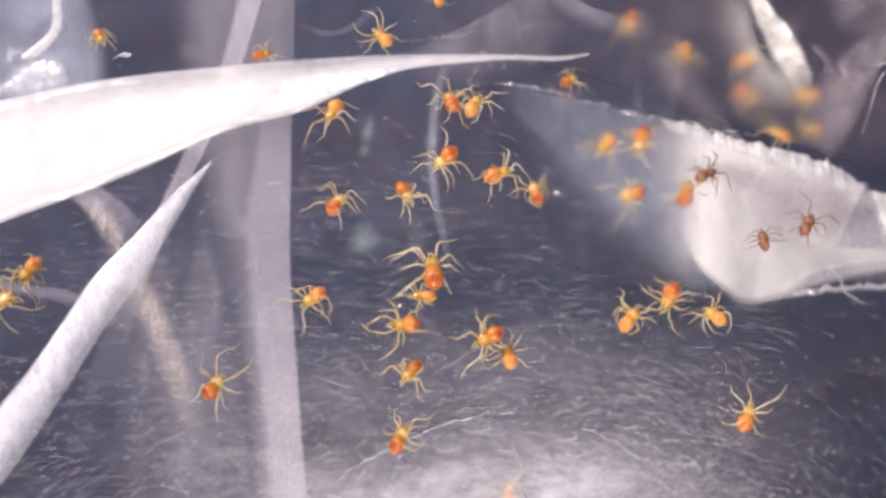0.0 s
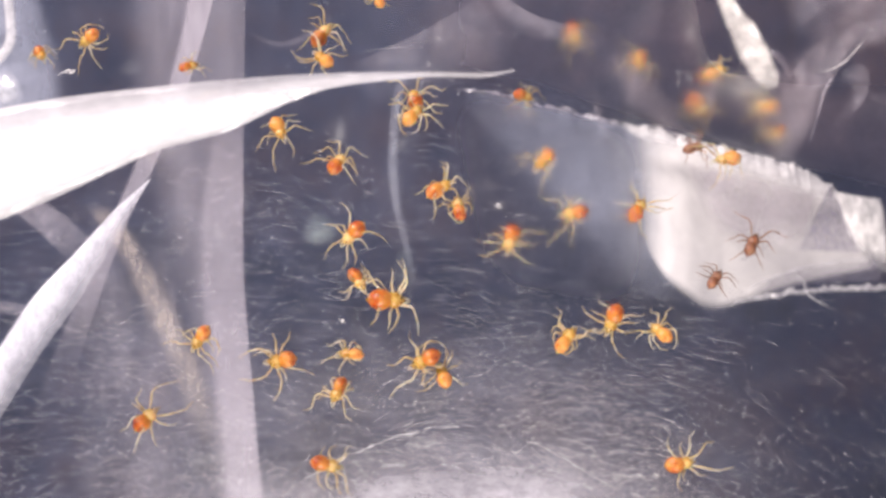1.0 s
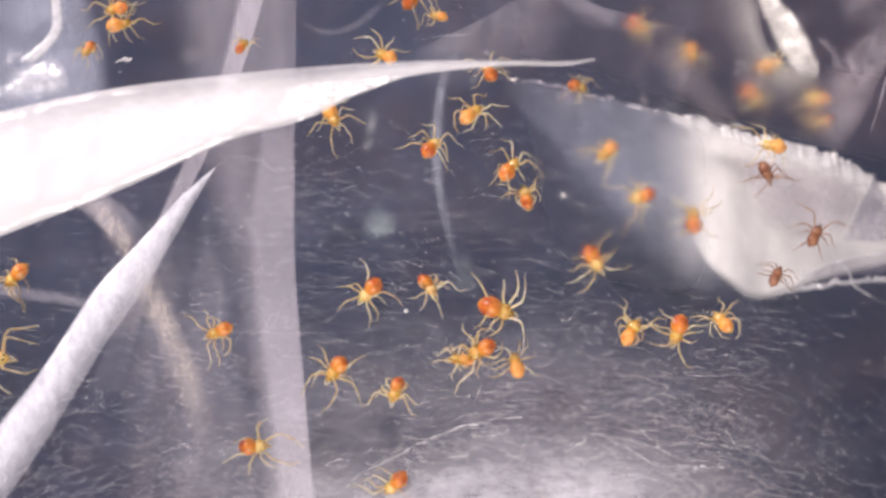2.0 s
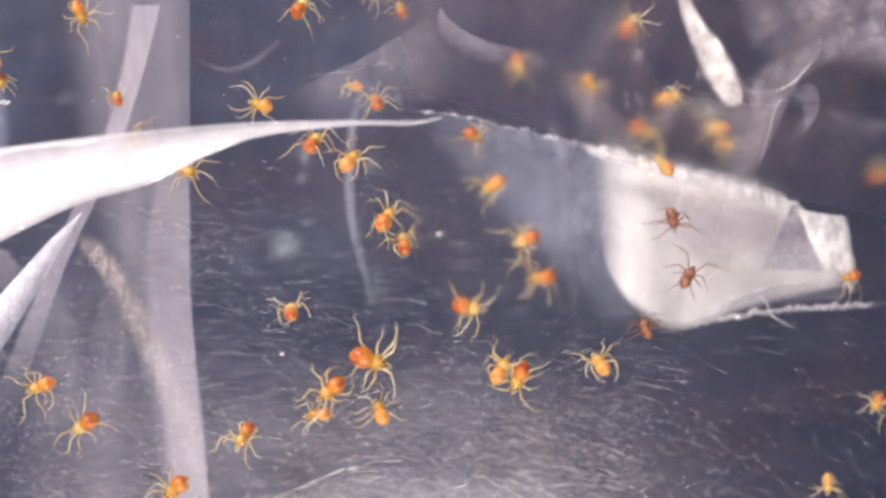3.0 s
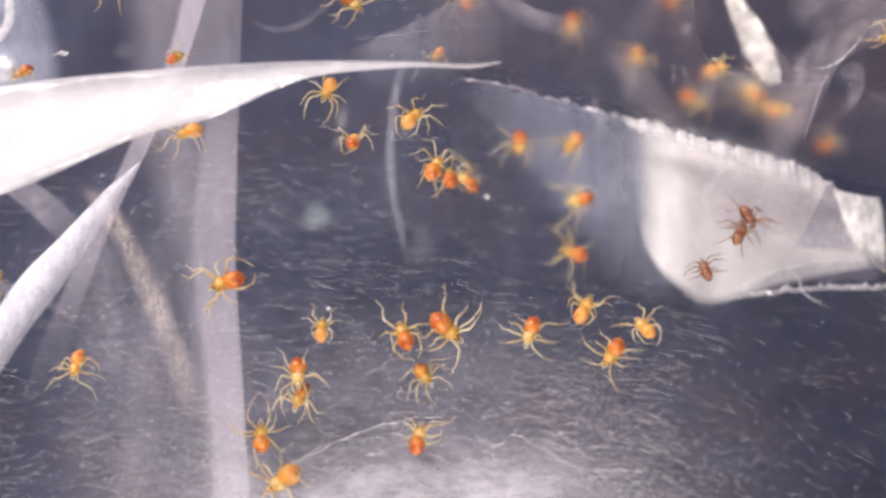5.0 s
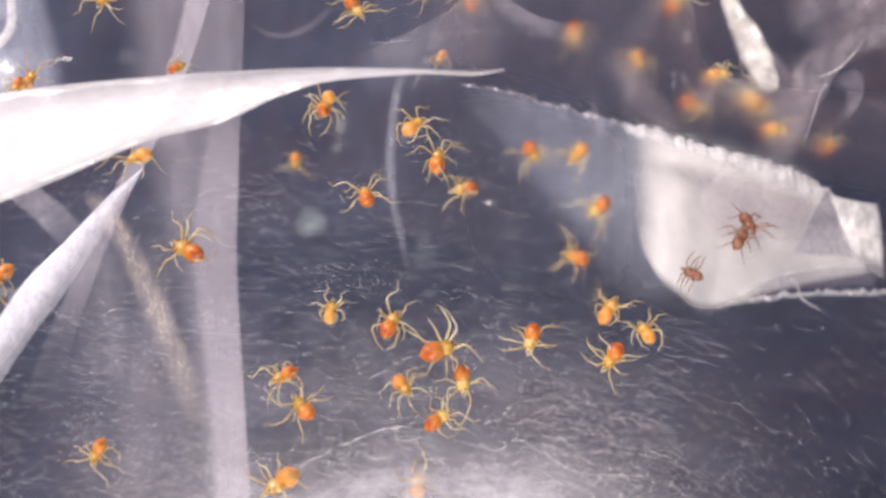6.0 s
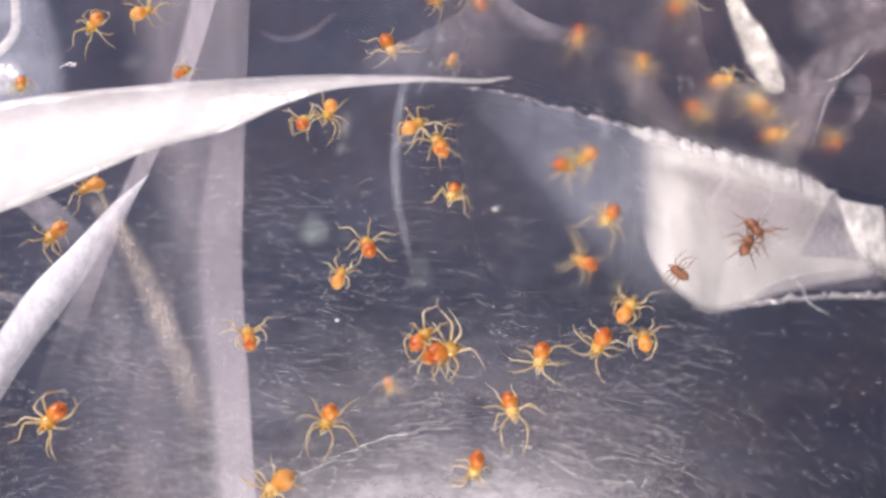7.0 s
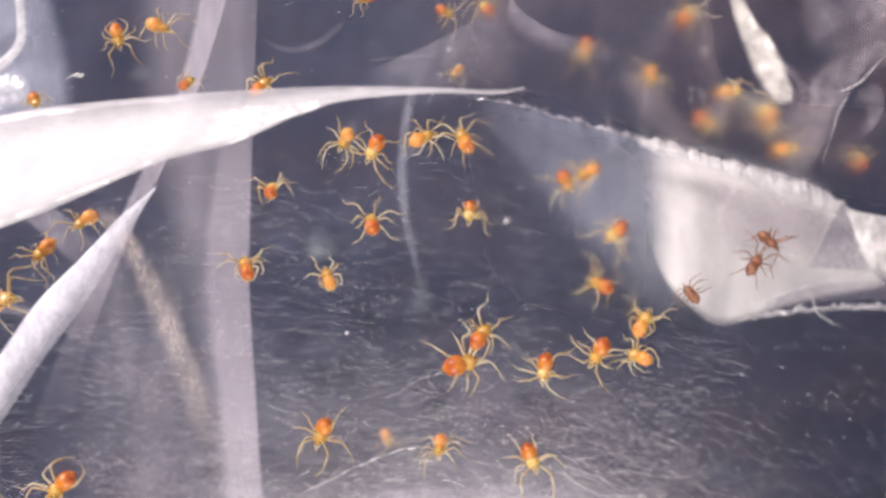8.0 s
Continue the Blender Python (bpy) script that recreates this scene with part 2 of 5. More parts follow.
# painted haze, thinned to the right and below for the darker corner
film("back_panel", [(-60, 92, -90), (-20, 90, -90), (20, 92, -90), (70, 90, -90)], [(-60, 92, 40), (-20, 88, 40), (20, 92, 40), (70, 90, 40)],
     film_material("hazy_film", (0.52, 0.58, 0.84), 0.086, 0.5, 55, (1, 1, 0.7), soft=(0, 0.80, 0.85, 0)), "back panel with painted haze", nu=60, nv=40, crease=3.0, size=120)

# the large fold and the narrow one under it, caught light painted white
fold = film("white_fold",
     [(-17.56, 41.00, 4.17), (-14.35, 41.20, 4.81), (-12.36, 41.30, 5.25), (-10.25, 41.30, 5.60), (-7.39, 41.20, 5.89), (-4.81, 41.00, 6.08), (-1.53, 41.00, 6.26), (1.54, 40.40, 6.19), (3.57, 40.00, 6.08), (4.57, 39.75, 6.13)],
     [(-17.56, 41.00, -0.56), (-14.35, 41.20, 0.84), (-12.00, 41.30, 1.72), (-10.07, 41.30, 2.48), (-7.03, 41.20, 3.81), (-4.53, 41.00, 4.46), (-1.71, 41.00, 5.66), (1.54, 40.40, 5.98), (3.57, 40.00, 5.92), (4.57, 39.75, 6.07)],
     film_material("white_creased_film", (0.85, 0.84, 0.86), 1.0, 0.12, 420, (0.4, 1, 1), soft=(0, 0, 0.5, 0.13), fade=(1.55, 0.32), gloss=0.06, bump=0.55, least=0.42, speckle=0.08), "fold of clear film, caught light painted milky white", nu=110, nv=20, bulge=0.10, crease=0.10, size=700, double=True)
film("narrow_fold",
     [(-8.42, 46.70, 3.28), (-9.09, 46.60, 2.19), (-9.98, 46.40, 0.60), (-11.12, 46.00, -1.37), (-12.27, 45.60, -3.06), (-13.67, 45.00, -5.48), (-14.94, 44.60, -7.51), (-16.69, 44.00, -9.95)],
     [(-8.50, 46.70, 3.22), (-9.65, 46.60, 2.26), (-11.21, 46.40, 0.58), (-12.65, 46.00, -1.00), (-13.69, 45.60, -2.65), (-14.67, 45.00, -4.28), (-16.03, 44.60, -6.02), (-17.86, 44.00, -8.38)],
     film_material("white_narrow_film", (0.80, 0.80, 0.87), 0.86, 0.30, 300, (1, 1, 0.5), soft=(0, 0, 0.75, 0.10), gloss=0.05, bump=0.25, least=0.20), "narrow fold of clear film, caught light painted milky white", nu=70, nv=14, bulge=0.08, crease=0.10, size=700, seed=4.0, double=True)

# sparkle on the fold, painted as a white patch
fold_patch = film("wrinkled_patch",
     [(-5.66, 40.60, 5.52), (-4.00, 40.20, 5.59), (-2.56, 40.00, 5.63), (-1.31, 39.90, 5.72)], [(-5.66, 40.60, 4.13), (-4.00, 40.20, 4.70), (-2.56, 40.00, 5.17), (-1.31, 39.90, 5.62)],
     film_material("fold_wrinkle_film", (0.95, 0.94, 0.93), 0.85, 0.5, 900, (0.7, 1, 1.3), soft=(0.3, 0.2, 0.3, 0.2), gloss=0.3, bump=1.0), "wrinkled glossy patch, sparkle painted white", nu=50, nv=16, crease=0.12, size=2500, seed=3.0)
# reflections in the film, painted as two pale patches
REFLECTION = film_material("reflection_film", (0.66, 0.78, 0.76), 0.24, 0.6, 420, soft=(0.45, 0.45, 0.45, 0.45))
reflection = film("cloudy_reflection", [(-0.75, 0, 0.45), (-0.25, 0, 0.85), (0.35, 0, 0.70), (0.80, 0, 0.20)], [(-0.80, 0, -0.55), (-0.25, 0, -0.70), (0.35, 0, -0.60), (0.75, 0, -0.35)],
              REFLECTION, "cloudy pale reflection painted on the film", nu=16, nv=10, seed=3.5)
low_reflection = film("cloudy_reflection", [(-0.30, 0, 1.0), (-0.10, 0, 1.1), (0.12, 0, 1.1), (0.30, 0, 1.0)], [(-0.85, 0, -0.75), (-0.3, 0, -0.85), (0.3, 0, -0.85), (0.85, 0, -0.75)],
                  film_material("faint_reflection_film", (0.66, 0.78, 0.76), 0.08, 0.5, 420, soft=(0.45, 0.45, 0.3, 0.45)), "faint cloudy reflection painted under the upright crease", nu=16, nv=10, seed=3.7)

# upright pleats behind them
film("upright_pleat",
     [(-12.86, 58.00, 13.68), (-12.52, 58.00, 9.04), (-11.70, 58.00, 3.89), (-10.72, 58.00, 0.54), (-9.89, 58.00, -3.07), (-9.07, 58.00, -7.19), (-8.60, 58.00, -13.37)],
     [(-6.70, 58.00, 13.68), (-6.85, 58.00, 8.27), (-6.93, 58.00, 3.63), (-6.96, 58.00, -0.23), (-6.80, 58.00, -3.07), (-6.52, 58.00, -7.19), (-6.08, 58.00, -13.37)],
     film_material("pleat_film", LILAC, 0.25, 0.25, 160, (1.5, 1, 0.25), soft=(0, 0, 0.45, 0), speckle=0.10), "translucent upright pleat", nu=60, nv=18, bulge=0.05, crease=0.25, size=350, seed=7.0)
film("pleat_edge",
     [(-8.03, 57.60, 7.45), (-8.60, 57.60, 4.63), (-9.06, 57.60, 2.33), (-9.21, 57.60, 0.03), (-8.90, 57.60, -3.04), (-8.34, 57.60, -7.14), (-7.93, 57.60, -13.28)],
     [(-6.86, 57.60, 7.45), (-6.91, 57.60, 4.63), (-6.93, 57.60, 2.33), (-6.96, 57.60, 0.03), (-6.81, 57.60, -3.04), (-6.52, 57.60, -7.14), (-6.09, 57.60, -13.28)],
     film_material("pleat_edge_film", LILAC, 0.30, 0.2, 200, (1.5, 1, 0.25), soft=(0.25, 0, 0.3, 0), speckle=0.10), "doubled edge of the pleat", nu=50, nv=8, crease=0.1, seed=2.0)
film("slanting_pleat",
     [(-8.93, 56.00, 12.46), (-9.80, 56.00, 8.23), (-11.42, 56.00, 4.50), (-12.98, 56.00, 1.02), (-14.78, 56.00, -2.96), (-16.77, 56.00, -7.93)],
     [(-7.51, 56.00, 12.46), (-8.76, 56.00, 8.23), (-10.25, 56.00, 4.75), (-11.59, 56.00, 2.01), (-13.16, 56.00, -1.97), (-14.78, 56.00, -7.44)],
     film_material("slanting_film", LILAC, 0.42, 0.2, 200, (2, 1, 0.4), soft=(0, 0.5, 0.25, 0.1), speckle=0.10), "translucent slanting pleat", nu=50, nv=10, crease=0.15, seed=5.0)
brown_crease = film("brown_crease",
     [(-17.48, 60.00, 2.82), (-15.83, 60.00, 0.43), (-14.71, 60.00, -2.11), (-13.57, 60.00, -4.77), (-12.58, 60.00, -7.70), (-12.10, 60.00, -10.10)],
     [(-15.96, 60.00, 2.96), (-14.36, 60.00, 0.83), (-13.11, 60.00, -1.57), (-11.89, 60.00, -4.24), (-10.82, 60.00, -6.90), (-9.97, 60.00, -9.57)],
     film_material("beige_film", (0.80, 0.70, 0.62), 0.40, 0.6, 420, (1.5, 1, 0.5), soft=(0.15, 0.5, 0.4, 0.5), speckle=0.5), "beige translucent crease", nu=40, nv=10, crease=0.1, seed=6.0)
film("side_haze",
     [(-17.18, 61.00, 1.65), (-16.37, 61.00, -2.14), (-16.09, 61.00, -7.02), (-16.09, 61.00, -13.52)], [(-10.68, 61.00, 3.01), (-9.59, 61.00, -2.14), (-9.05, 61.00, -7.02), (-8.51, 61.00, -13.52)],
     film_material("side_haze_film", LILAC, 0.14, 0.7, 200, (2, 1, 0.5), soft=(0.3, 0, 0.4, 0.3)), "thin hazy layer beside the pleat", nu=30, nv=16, crease=0.3, size=400, seed=6.2)
film("left_crease",
     [(-22.49, 60.00, -1.04), (-19.30, 60.00, -1.57), (-16.90, 60.00, -2.11), (-13.70, 60.00, -3.97)], [(-22.49, 60.00, -1.84), (-19.30, 60.00, -2.37), (-16.90, 60.00, -2.85), (-13.70, 60.00, -4.56)],
     film_material("left_crease_film", LILAC, 0.22, 0.5, 260, soft=(0, 0.5, 0.4, 0.4)), "faint crease", nu=30, nv=6, seed=6.5)
film("lower_pleat",
     [(-16.03, 52.00, 2.56), (-14.41, 52.00, 1.29), (-13.14, 52.00, 0.02)], [(-14.64, 52.00, 3.03), (-13.14, 52.00, 2.10), (-11.92, 52.00, 0.83)],
     film_material("lower_pleat_film", LILAC, 0.25, 0.5, 260, soft=(0, 0.5, 0.2, 0.2)), "small translucent pleat", nu=20, nv=6, seed=6.7)

# the crumpled corner
film("corner_film",
     [(-25.45, 62.00, 14.62), (-25.45, 62.00, 10.49), (-25.45, 62.00, 6.64), (-25.45, 62.00, 3.06)], [(-17.74, 62.00, 14.62), (-16.63, 62.00, 11.04), (-16.19, 62.00, 9.12), (-16.14, 62.00, 5.81)],
     film_material("corner_haze", (0.74, 0.78, 0.94), 0.35, 0.45, 90, (1.5, 1, 0.6), soft=(0, 0.2, 0, 0.12), speckle=0.08), "crumpled hazy corner", nu=30, nv=30, crease=0.5, size=350, seed=9.0)
# glare on the corner's crease, painted as a white streak
film("corner_streak",
     [(-18.95, 61.00, 13.19), (-18.81, 61.00, 11.57), (-18.91, 61.00, 10.54), (-19.64, 61.00, 9.78), (-20.46, 61.00, 9.18)], [(-18.30, 61.00, 13.20), (-18.18, 61.00, 11.58), (-18.25, 61.00, 10.39), (-19.04, 61.00, 9.46), (-19.80, 61.00, 8.64)],
     film_material("corner_streak_film", WHITE, 0.92, 0.3, 300, soft=(0, 0.2, 0.3, 0.3), gloss=0.15), "bright crease", nu=30, nv=8, bulge=0.2, crease=0.1, seed=9.5)

# glare on the corner's crumple, painted as a pale blob
film("corner_glare",
     [(-20.74, 60.60, 8.80), (-19.65, 60.60, 9.02), (-18.70, 60.60, 9.35), (-18.19, 60.60, 9.14), (-17.86, 60.60, 8.61)], [(-21.00, 60.60, 6.91), (-19.78, 60.60, 7.14), (-18.83, 60.60, 7.25), (-18.02, 60.60, 7.42), (-17.53, 60.60, 7.75)],
     film_material("corner_glare_film", (0.90, 0.91, 0.96), 0.60, 0.5, 300, soft=(0.2, 0.3, 0.35, 0.4), gloss=0.15), "crumple with its glare painted white", nu=24, nv=12, bulge=0.1, crease=0.3, size=900, seed=9.7)

# the bright back panel and its crease; glare is painted white, shade grey
RIPPLE = film_material("ripple_film", (0.96, 0.95, 0.94), 0.75, 0.4, 900, soft=(0.3, 0.3, 0.2, 0.2), gloss=0.25)
film("bright_panel",
     [(12.30, 71.00, 6.96), (14.01, 71.50, 6.57), (16.31, 72.00, 6.00), (19.39, 73.00, 5.32), (23.01, 74.50, 4.32), (25.28, 75.50, 3.45)],
     [(12.39, 67.50, 1.32), (13.15, 66.80, -0.80), (14.44, 66.50, -2.25), (16.41, 67.50, -3.18), (21.05, 70.00, -2.06), (26.93, 73.00, -1.18)],
     film_material("bright_film", (0.94, 0.92, 0.885), 0.92, 0.10, 60, (1, 1, 0.8), soft=(0.28, 0.05, 0, 0.09), gloss=0.02, bump=0.05, fade=(1.0, 0.84), speckle=0.06, thin=0.12), "panel of film, its glare painted milky white", nu=60, nv=30, bulge=0.03, crease=0.35, size=180, seed=12.0)
# the panel's shade, painted as greyer and bluer film
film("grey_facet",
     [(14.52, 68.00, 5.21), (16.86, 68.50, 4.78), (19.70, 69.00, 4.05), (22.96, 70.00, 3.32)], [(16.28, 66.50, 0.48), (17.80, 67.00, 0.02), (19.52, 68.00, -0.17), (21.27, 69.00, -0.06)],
     film_material("grey_facet_film", (0.46, 0.42, 0.45), 0.72, 0.2, 120, soft=(0.22, 0.10, 0.16, 0.42)), "facet of film, its shade painted grey", nu=24, nv=14, crease=0.2, seed=12.5)
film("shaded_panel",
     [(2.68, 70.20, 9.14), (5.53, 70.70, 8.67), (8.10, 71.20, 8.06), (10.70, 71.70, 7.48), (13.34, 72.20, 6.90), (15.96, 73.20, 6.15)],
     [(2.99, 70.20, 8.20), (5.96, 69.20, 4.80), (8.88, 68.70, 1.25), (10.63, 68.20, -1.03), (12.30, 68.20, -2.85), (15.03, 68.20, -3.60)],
     film_material("shaded_film", (0.64, 0.69, 0.84), 0.30, 0.35, 60, soft=(0.3, 0.1, 0, 0.35)), "translucent panel of film, its shade painted bluish", jag=0.25, nu=160, nv=24, crease=0.5, size=240, seed=13.0)
film("crease_rim",
     [(11.73, 69.00, 7.05), (13.35, 69.30, 6.85), (16.24, 70.00, 6.04), (18.93, 71.00, 5.57), (22.14, 72.50, 4.82), (24.83, 74.00, 3.61)],
     [(11.80, 68.60, 6.38), (13.30, 68.50, 5.97), (16.11, 69.00, 5.03), (18.78, 70.00, 3.98), (21.96, 71.50, 2.93), (24.69, 73.50, 2.68)],
     film_material("rim_film", (0.98, 0.97, 0.95), 1.0, 0.2, 700, (0.6, 1, 2.2), soft=(0.1, 0.1, 0.04, 0.5), gloss=0.14, bump=0.6), "rim with its sparkle painted white", jag=0.28, nu=220, nv=10, bulge=0.12, crease=0.16, size=900, seed=14.0)
for k in range(64):
    # short white strips along the rim, painting the glints of its ripples
    a = random.Random(300 + k)
    s = 0.30 + 0.70 * a.random()
    at = curve([(6.89, 68.40, 7.80), (9.90, 68.40, 7.29), (13.19, 68.20, 6.47), (16.01, 68.80, 5.81), (18.66, 69.80, 5.10), (21.83, 71.30, 4.21)], s) + Vector((0, 0, a.gauss(-0.05, 0.28)))
    long, tilt = a.uniform(0.30, 1.10), -0.28 + a.gauss(0, 0.14)
    across = Vector((math.cos(tilt), 0, math.sin(tilt))) * long / 2
    thick = Vector((0, 0, a.uniform(0.03, 0.075)))
    film("rim_ripple", [tuple(at - across), tuple(at + thick * 0.8), tuple(at + across)], [tuple(at - across - thick * 0.2), tuple(at - thick * 0.6), tuple(at + across - thick * 0.2)],
         RIPPLE, "white strip, painted glint of a ripple along the rim", nu=8, nv=3, bulge=0.1)
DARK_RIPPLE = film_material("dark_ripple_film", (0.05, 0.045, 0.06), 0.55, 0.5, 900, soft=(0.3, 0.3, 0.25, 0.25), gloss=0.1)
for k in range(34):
    # short dark strips just over the rim, painting the shade of its ripples
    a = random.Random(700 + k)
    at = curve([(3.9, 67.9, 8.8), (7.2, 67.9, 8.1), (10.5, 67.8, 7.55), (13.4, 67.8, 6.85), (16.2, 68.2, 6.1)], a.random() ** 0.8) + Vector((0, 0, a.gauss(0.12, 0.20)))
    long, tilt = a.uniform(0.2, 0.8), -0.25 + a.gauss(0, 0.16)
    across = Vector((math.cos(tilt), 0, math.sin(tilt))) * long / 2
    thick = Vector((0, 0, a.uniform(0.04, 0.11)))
    film("ripple_shade", [tuple(at - across), tuple(at + thick * 0.8), tuple(at + across)], [tuple(at - across - thick * 0.2), tuple(at - thick * 0.6), tuple(at + across - thick * 0.2)],
         DARK_RIPPLE, "dark strip, painted shade of a ripple over the rim", nu=8, nv=3, bulge=0.3)
film("thin_rim",
     [(1.41, 69.00, 9.13), (4.78, 69.00, 8.86), (8.27, 70.00, 8.12), (11.76, 70.40, 7.29)], [(1.41, 69.00, 9.04), (4.78, 69.00, 8.67), (8.27, 70.00, 7.84), (11.76, 70.40, 6.94)],
     film_material("thin_rim_film", LILAC, 0.5, 0.8, 700, soft=(0.3, 0, 0.2, 0.4), gloss=0.3, bump=0.8), "thin crease line", jag=0.25, nu=140, nv=4, bulge=0.2, crease=0.2, size=2600, seed=15.0)
film("end_flap",
     [(23.35, 70.50, 3.33), (24.40, 70.50, 3.10), (25.33, 70.50, 2.92), (26.26, 70.50, 2.81)], [(24.44, 70.50, 0.50), (25.23, 70.50, -0.42), (25.86, 70.50, -1.10), (26.64, 70.50, -1.65)],
     film_material("flap_film", (0.94, 0.92, 0.89), 0.88, 0.5, 260, (1, 1, 0.5), soft=(0.06, 0.15, 0, 0.35), gloss=0.08), "folded end of the bright panel", nu=20, nv=14, bulge=0.08, crease=0.2, seed=16.0)
film("lower_crease",
     [(16.24, 65.00, -2.35), (18.18, 66.00, -2.16), (21.03, 68.00, -1.98), (23.56, 69.50, -1.88), (26.13, 71.00, -1.87), (28.72, 72.00, -1.76)],
     [(16.39, 65.00, -2.69), (18.19, 66.00, -2.59), (21.04, 68.00, -2.36), (23.57, 69.50, -2.31), (26.13, 71.00, -2.37), (28.73, 72.00, -2.33)],
     film_material("lower_crease_film", WHITE, 0.72, 0.6, 420, (0.5, 1, 2), soft=(0.12, 0.2, 0.3, 0.5), gloss=0.2, bump=0.8), "creased lower edge", jag=0.35, nu=140, nv=8, bulge=0.15, crease=0.3, size=1500, seed=17.0)
# shade at the panel's right and lower side, painted as dark film
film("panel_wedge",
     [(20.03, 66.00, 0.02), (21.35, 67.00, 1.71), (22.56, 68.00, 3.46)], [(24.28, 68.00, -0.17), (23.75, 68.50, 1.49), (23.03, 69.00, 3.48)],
     film_material("wedge_film", (0.26, 0.24, 0.31), 0.58, 0.25, 200, soft=(0.10, 0.02, 0.16, 0.06)), "wedge of film, its shade painted dark", nu=20, nv=10, crease=0.2, seed=18.0)
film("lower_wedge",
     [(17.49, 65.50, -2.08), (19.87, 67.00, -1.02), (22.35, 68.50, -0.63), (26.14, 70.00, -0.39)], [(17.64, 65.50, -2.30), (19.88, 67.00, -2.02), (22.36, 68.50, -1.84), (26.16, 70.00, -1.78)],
     film_material("lower_wedge_film", (0.30, 0.28, 0.34), 0.38, 0.3, 200, soft=(0.2, 0.1, 0.2, 0.2)), "hollow under the panel, its shade painted dark", nu=24, nv=8, crease=0.2, seed=18.5)
for one, other, strong in (
        ([(16.92, 64.50, -1.91), (19.32, 66.00, -1.04), (21.76, 67.50, -0.60), (25.97, 69.50, -0.20)], [(16.98, 64.50, -2.11), (19.38, 66.00, -1.27), (21.83, 67.50, -0.81), (26.03, 69.50, -0.38)], 0.5),
        ([(16.42, 64.50, -2.43), (19.05, 66.00, -2.09), (22.22, 68.00, -1.93), (26.16, 70.00, -1.87)], [(16.48, 64.50, -2.57), (19.11, 66.00, -2.23), (22.28, 68.00, -2.08), (26.23, 70.00, -2.02)], 0.85),
        ([(19.34, 65.50, -0.75), (20.49, 66.00, -1.49), (21.07, 66.50, -2.38), (22.84, 67.00, -3.28)], [(19.39, 65.50, -0.67), (20.60, 66.00, -1.40), (21.19, 66.50, -2.29), (22.89, 67.00, -3.19)], 0.45),
        ([(16.77, 64.50, -0.34), (18.81, 66.00, 0.51), (21.09, 67.00, 1.71)], [(16.86, 64.50, -0.62), (18.93, 66.00, 0.25), (21.21, 67.00, 1.50)], 0.22)):
    film("panel_crease", one, other, film_material("panel_crease_film", WHITE, strong, 0.8, 500, soft=(0.25, 0.3, 0.35, 0.35), gloss=0.15), "thin white crease in the bright panel", nu=40, nv=5, bulge=0.2, crease=0.15, size=900, seed=19.0)
# a highlight on the film, painted as a white sliver
film("bright_sliver",
     [(19.03, 82.00, 18.68), (19.41, 81.00, 15.70), (19.69, 79.50, 13.63), (20.06, 78.00, 11.62), (20.66, 76.50, 9.95), (21.33, 75.50, 9.38)],
     [(19.44, 81.00, 18.48), (20.44, 80.00, 15.61), (21.31, 78.50, 13.90), (21.79, 77.00, 12.25), (21.91, 75.50, 10.64), (21.77, 75.00, 9.46)],
     film_material("sliver_film", (0.88, 0.86, 0.79), 0.85, 0.45, 600, soft=(0.2, 0.10, 0.22, 0.22), gloss=0.05, bump=0.6), "sliver of film, a highlight painted white", nu=40, nv=12, bulge=0.05, crease=0.25, size=900, seed=20.0)

# folds above the crease
film("tent_fold",
     [(-1.89, 53.00, 8.05), (0.33, 53.00, 9.00), (2.44, 53.00, 10.10), (4.51, 53.00, 11.56)], [(-0.89, 55.00, 6.06), (1.53, 55.00, 6.83), (3.46, 55.00, 7.26), (5.88, 55.00, 8.15)],
     film_material("tent_film", LILAC, 0.15, 0.8, 220, (1, 1, 0.5), soft=(0.35, 0.3, 0.0, 0.75)), "tent-like hazy fold", nu=40, nv=16, crease=0.5, size=500, seed=22.0)
film("tent_edge",
     [(4.51, 53.00, 11.61), (5.00, 53.00, 10.90), (6.31, 53.00, 10.08), (7.96, 53.00, 9.62), (9.32, 53.00, 8.84)], [(4.25, 53.00, 10.71), (4.60, 53.00, 9.90), (5.87, 53.00, 9.12), (7.47, 53.00, 8.71), (8.95, 53.00, 8.16)],
     film_material("tent_edge_film", LILAC, 0.20, 0.8, 300, soft=(0.1, 0.5, 0.10, 0.85)), "hazy fold line", nu=40, nv=6, crease=0.1, seed=23.0)
film("upper_haze",
     [(-3.60, 57.00, 13.02), (-0.07, 57.00, 13.05), (3.71, 57.00, 13.08), (7.48, 57.00, 13.10)], [(-1.53, 57.00, 7.75), (0.49, 57.00, 7.52), (3.02, 57.00, 7.42), (5.03, 57.00, 7.31)],
     film_material("upper_haze_film", LILAC, 0.03, 0.9, 150, (1.4, 1, 0.5), soft=(0.3, 0.3, 0, 0.4)), "thin pale haze", nu=40, nv=20, crease=0.6, size=420, seed=24.0)
film("wandering_wisp",
     [(0.48, 68.00, 11.51), (-0.57, 68.00, 8.79), (-0.97, 68.00, 5.77), (-0.91, 68.00, 3.35), (-0.36, 68.00, 0.94), (0.42, 68.00, -1.78)], [(1.69, 68.00, 11.51), (0.24, 68.00, 8.79), (-0.12, 68.00, 5.77), (-0.09, 68.00, 3.35), (0.30, 68.00, 0.94), (0.72, 68.00, -1.78)],
     film_material("wisp_film", (0.70, 0.74, 0.84), 0.26, 0.7, 260, (2, 1, 0.4), soft=(0.3, 0.3, 0.45, 0.5)), "faint upright crease", nu=50, nv=8, bulge=0.2, crease=0.1, seed=25.0)
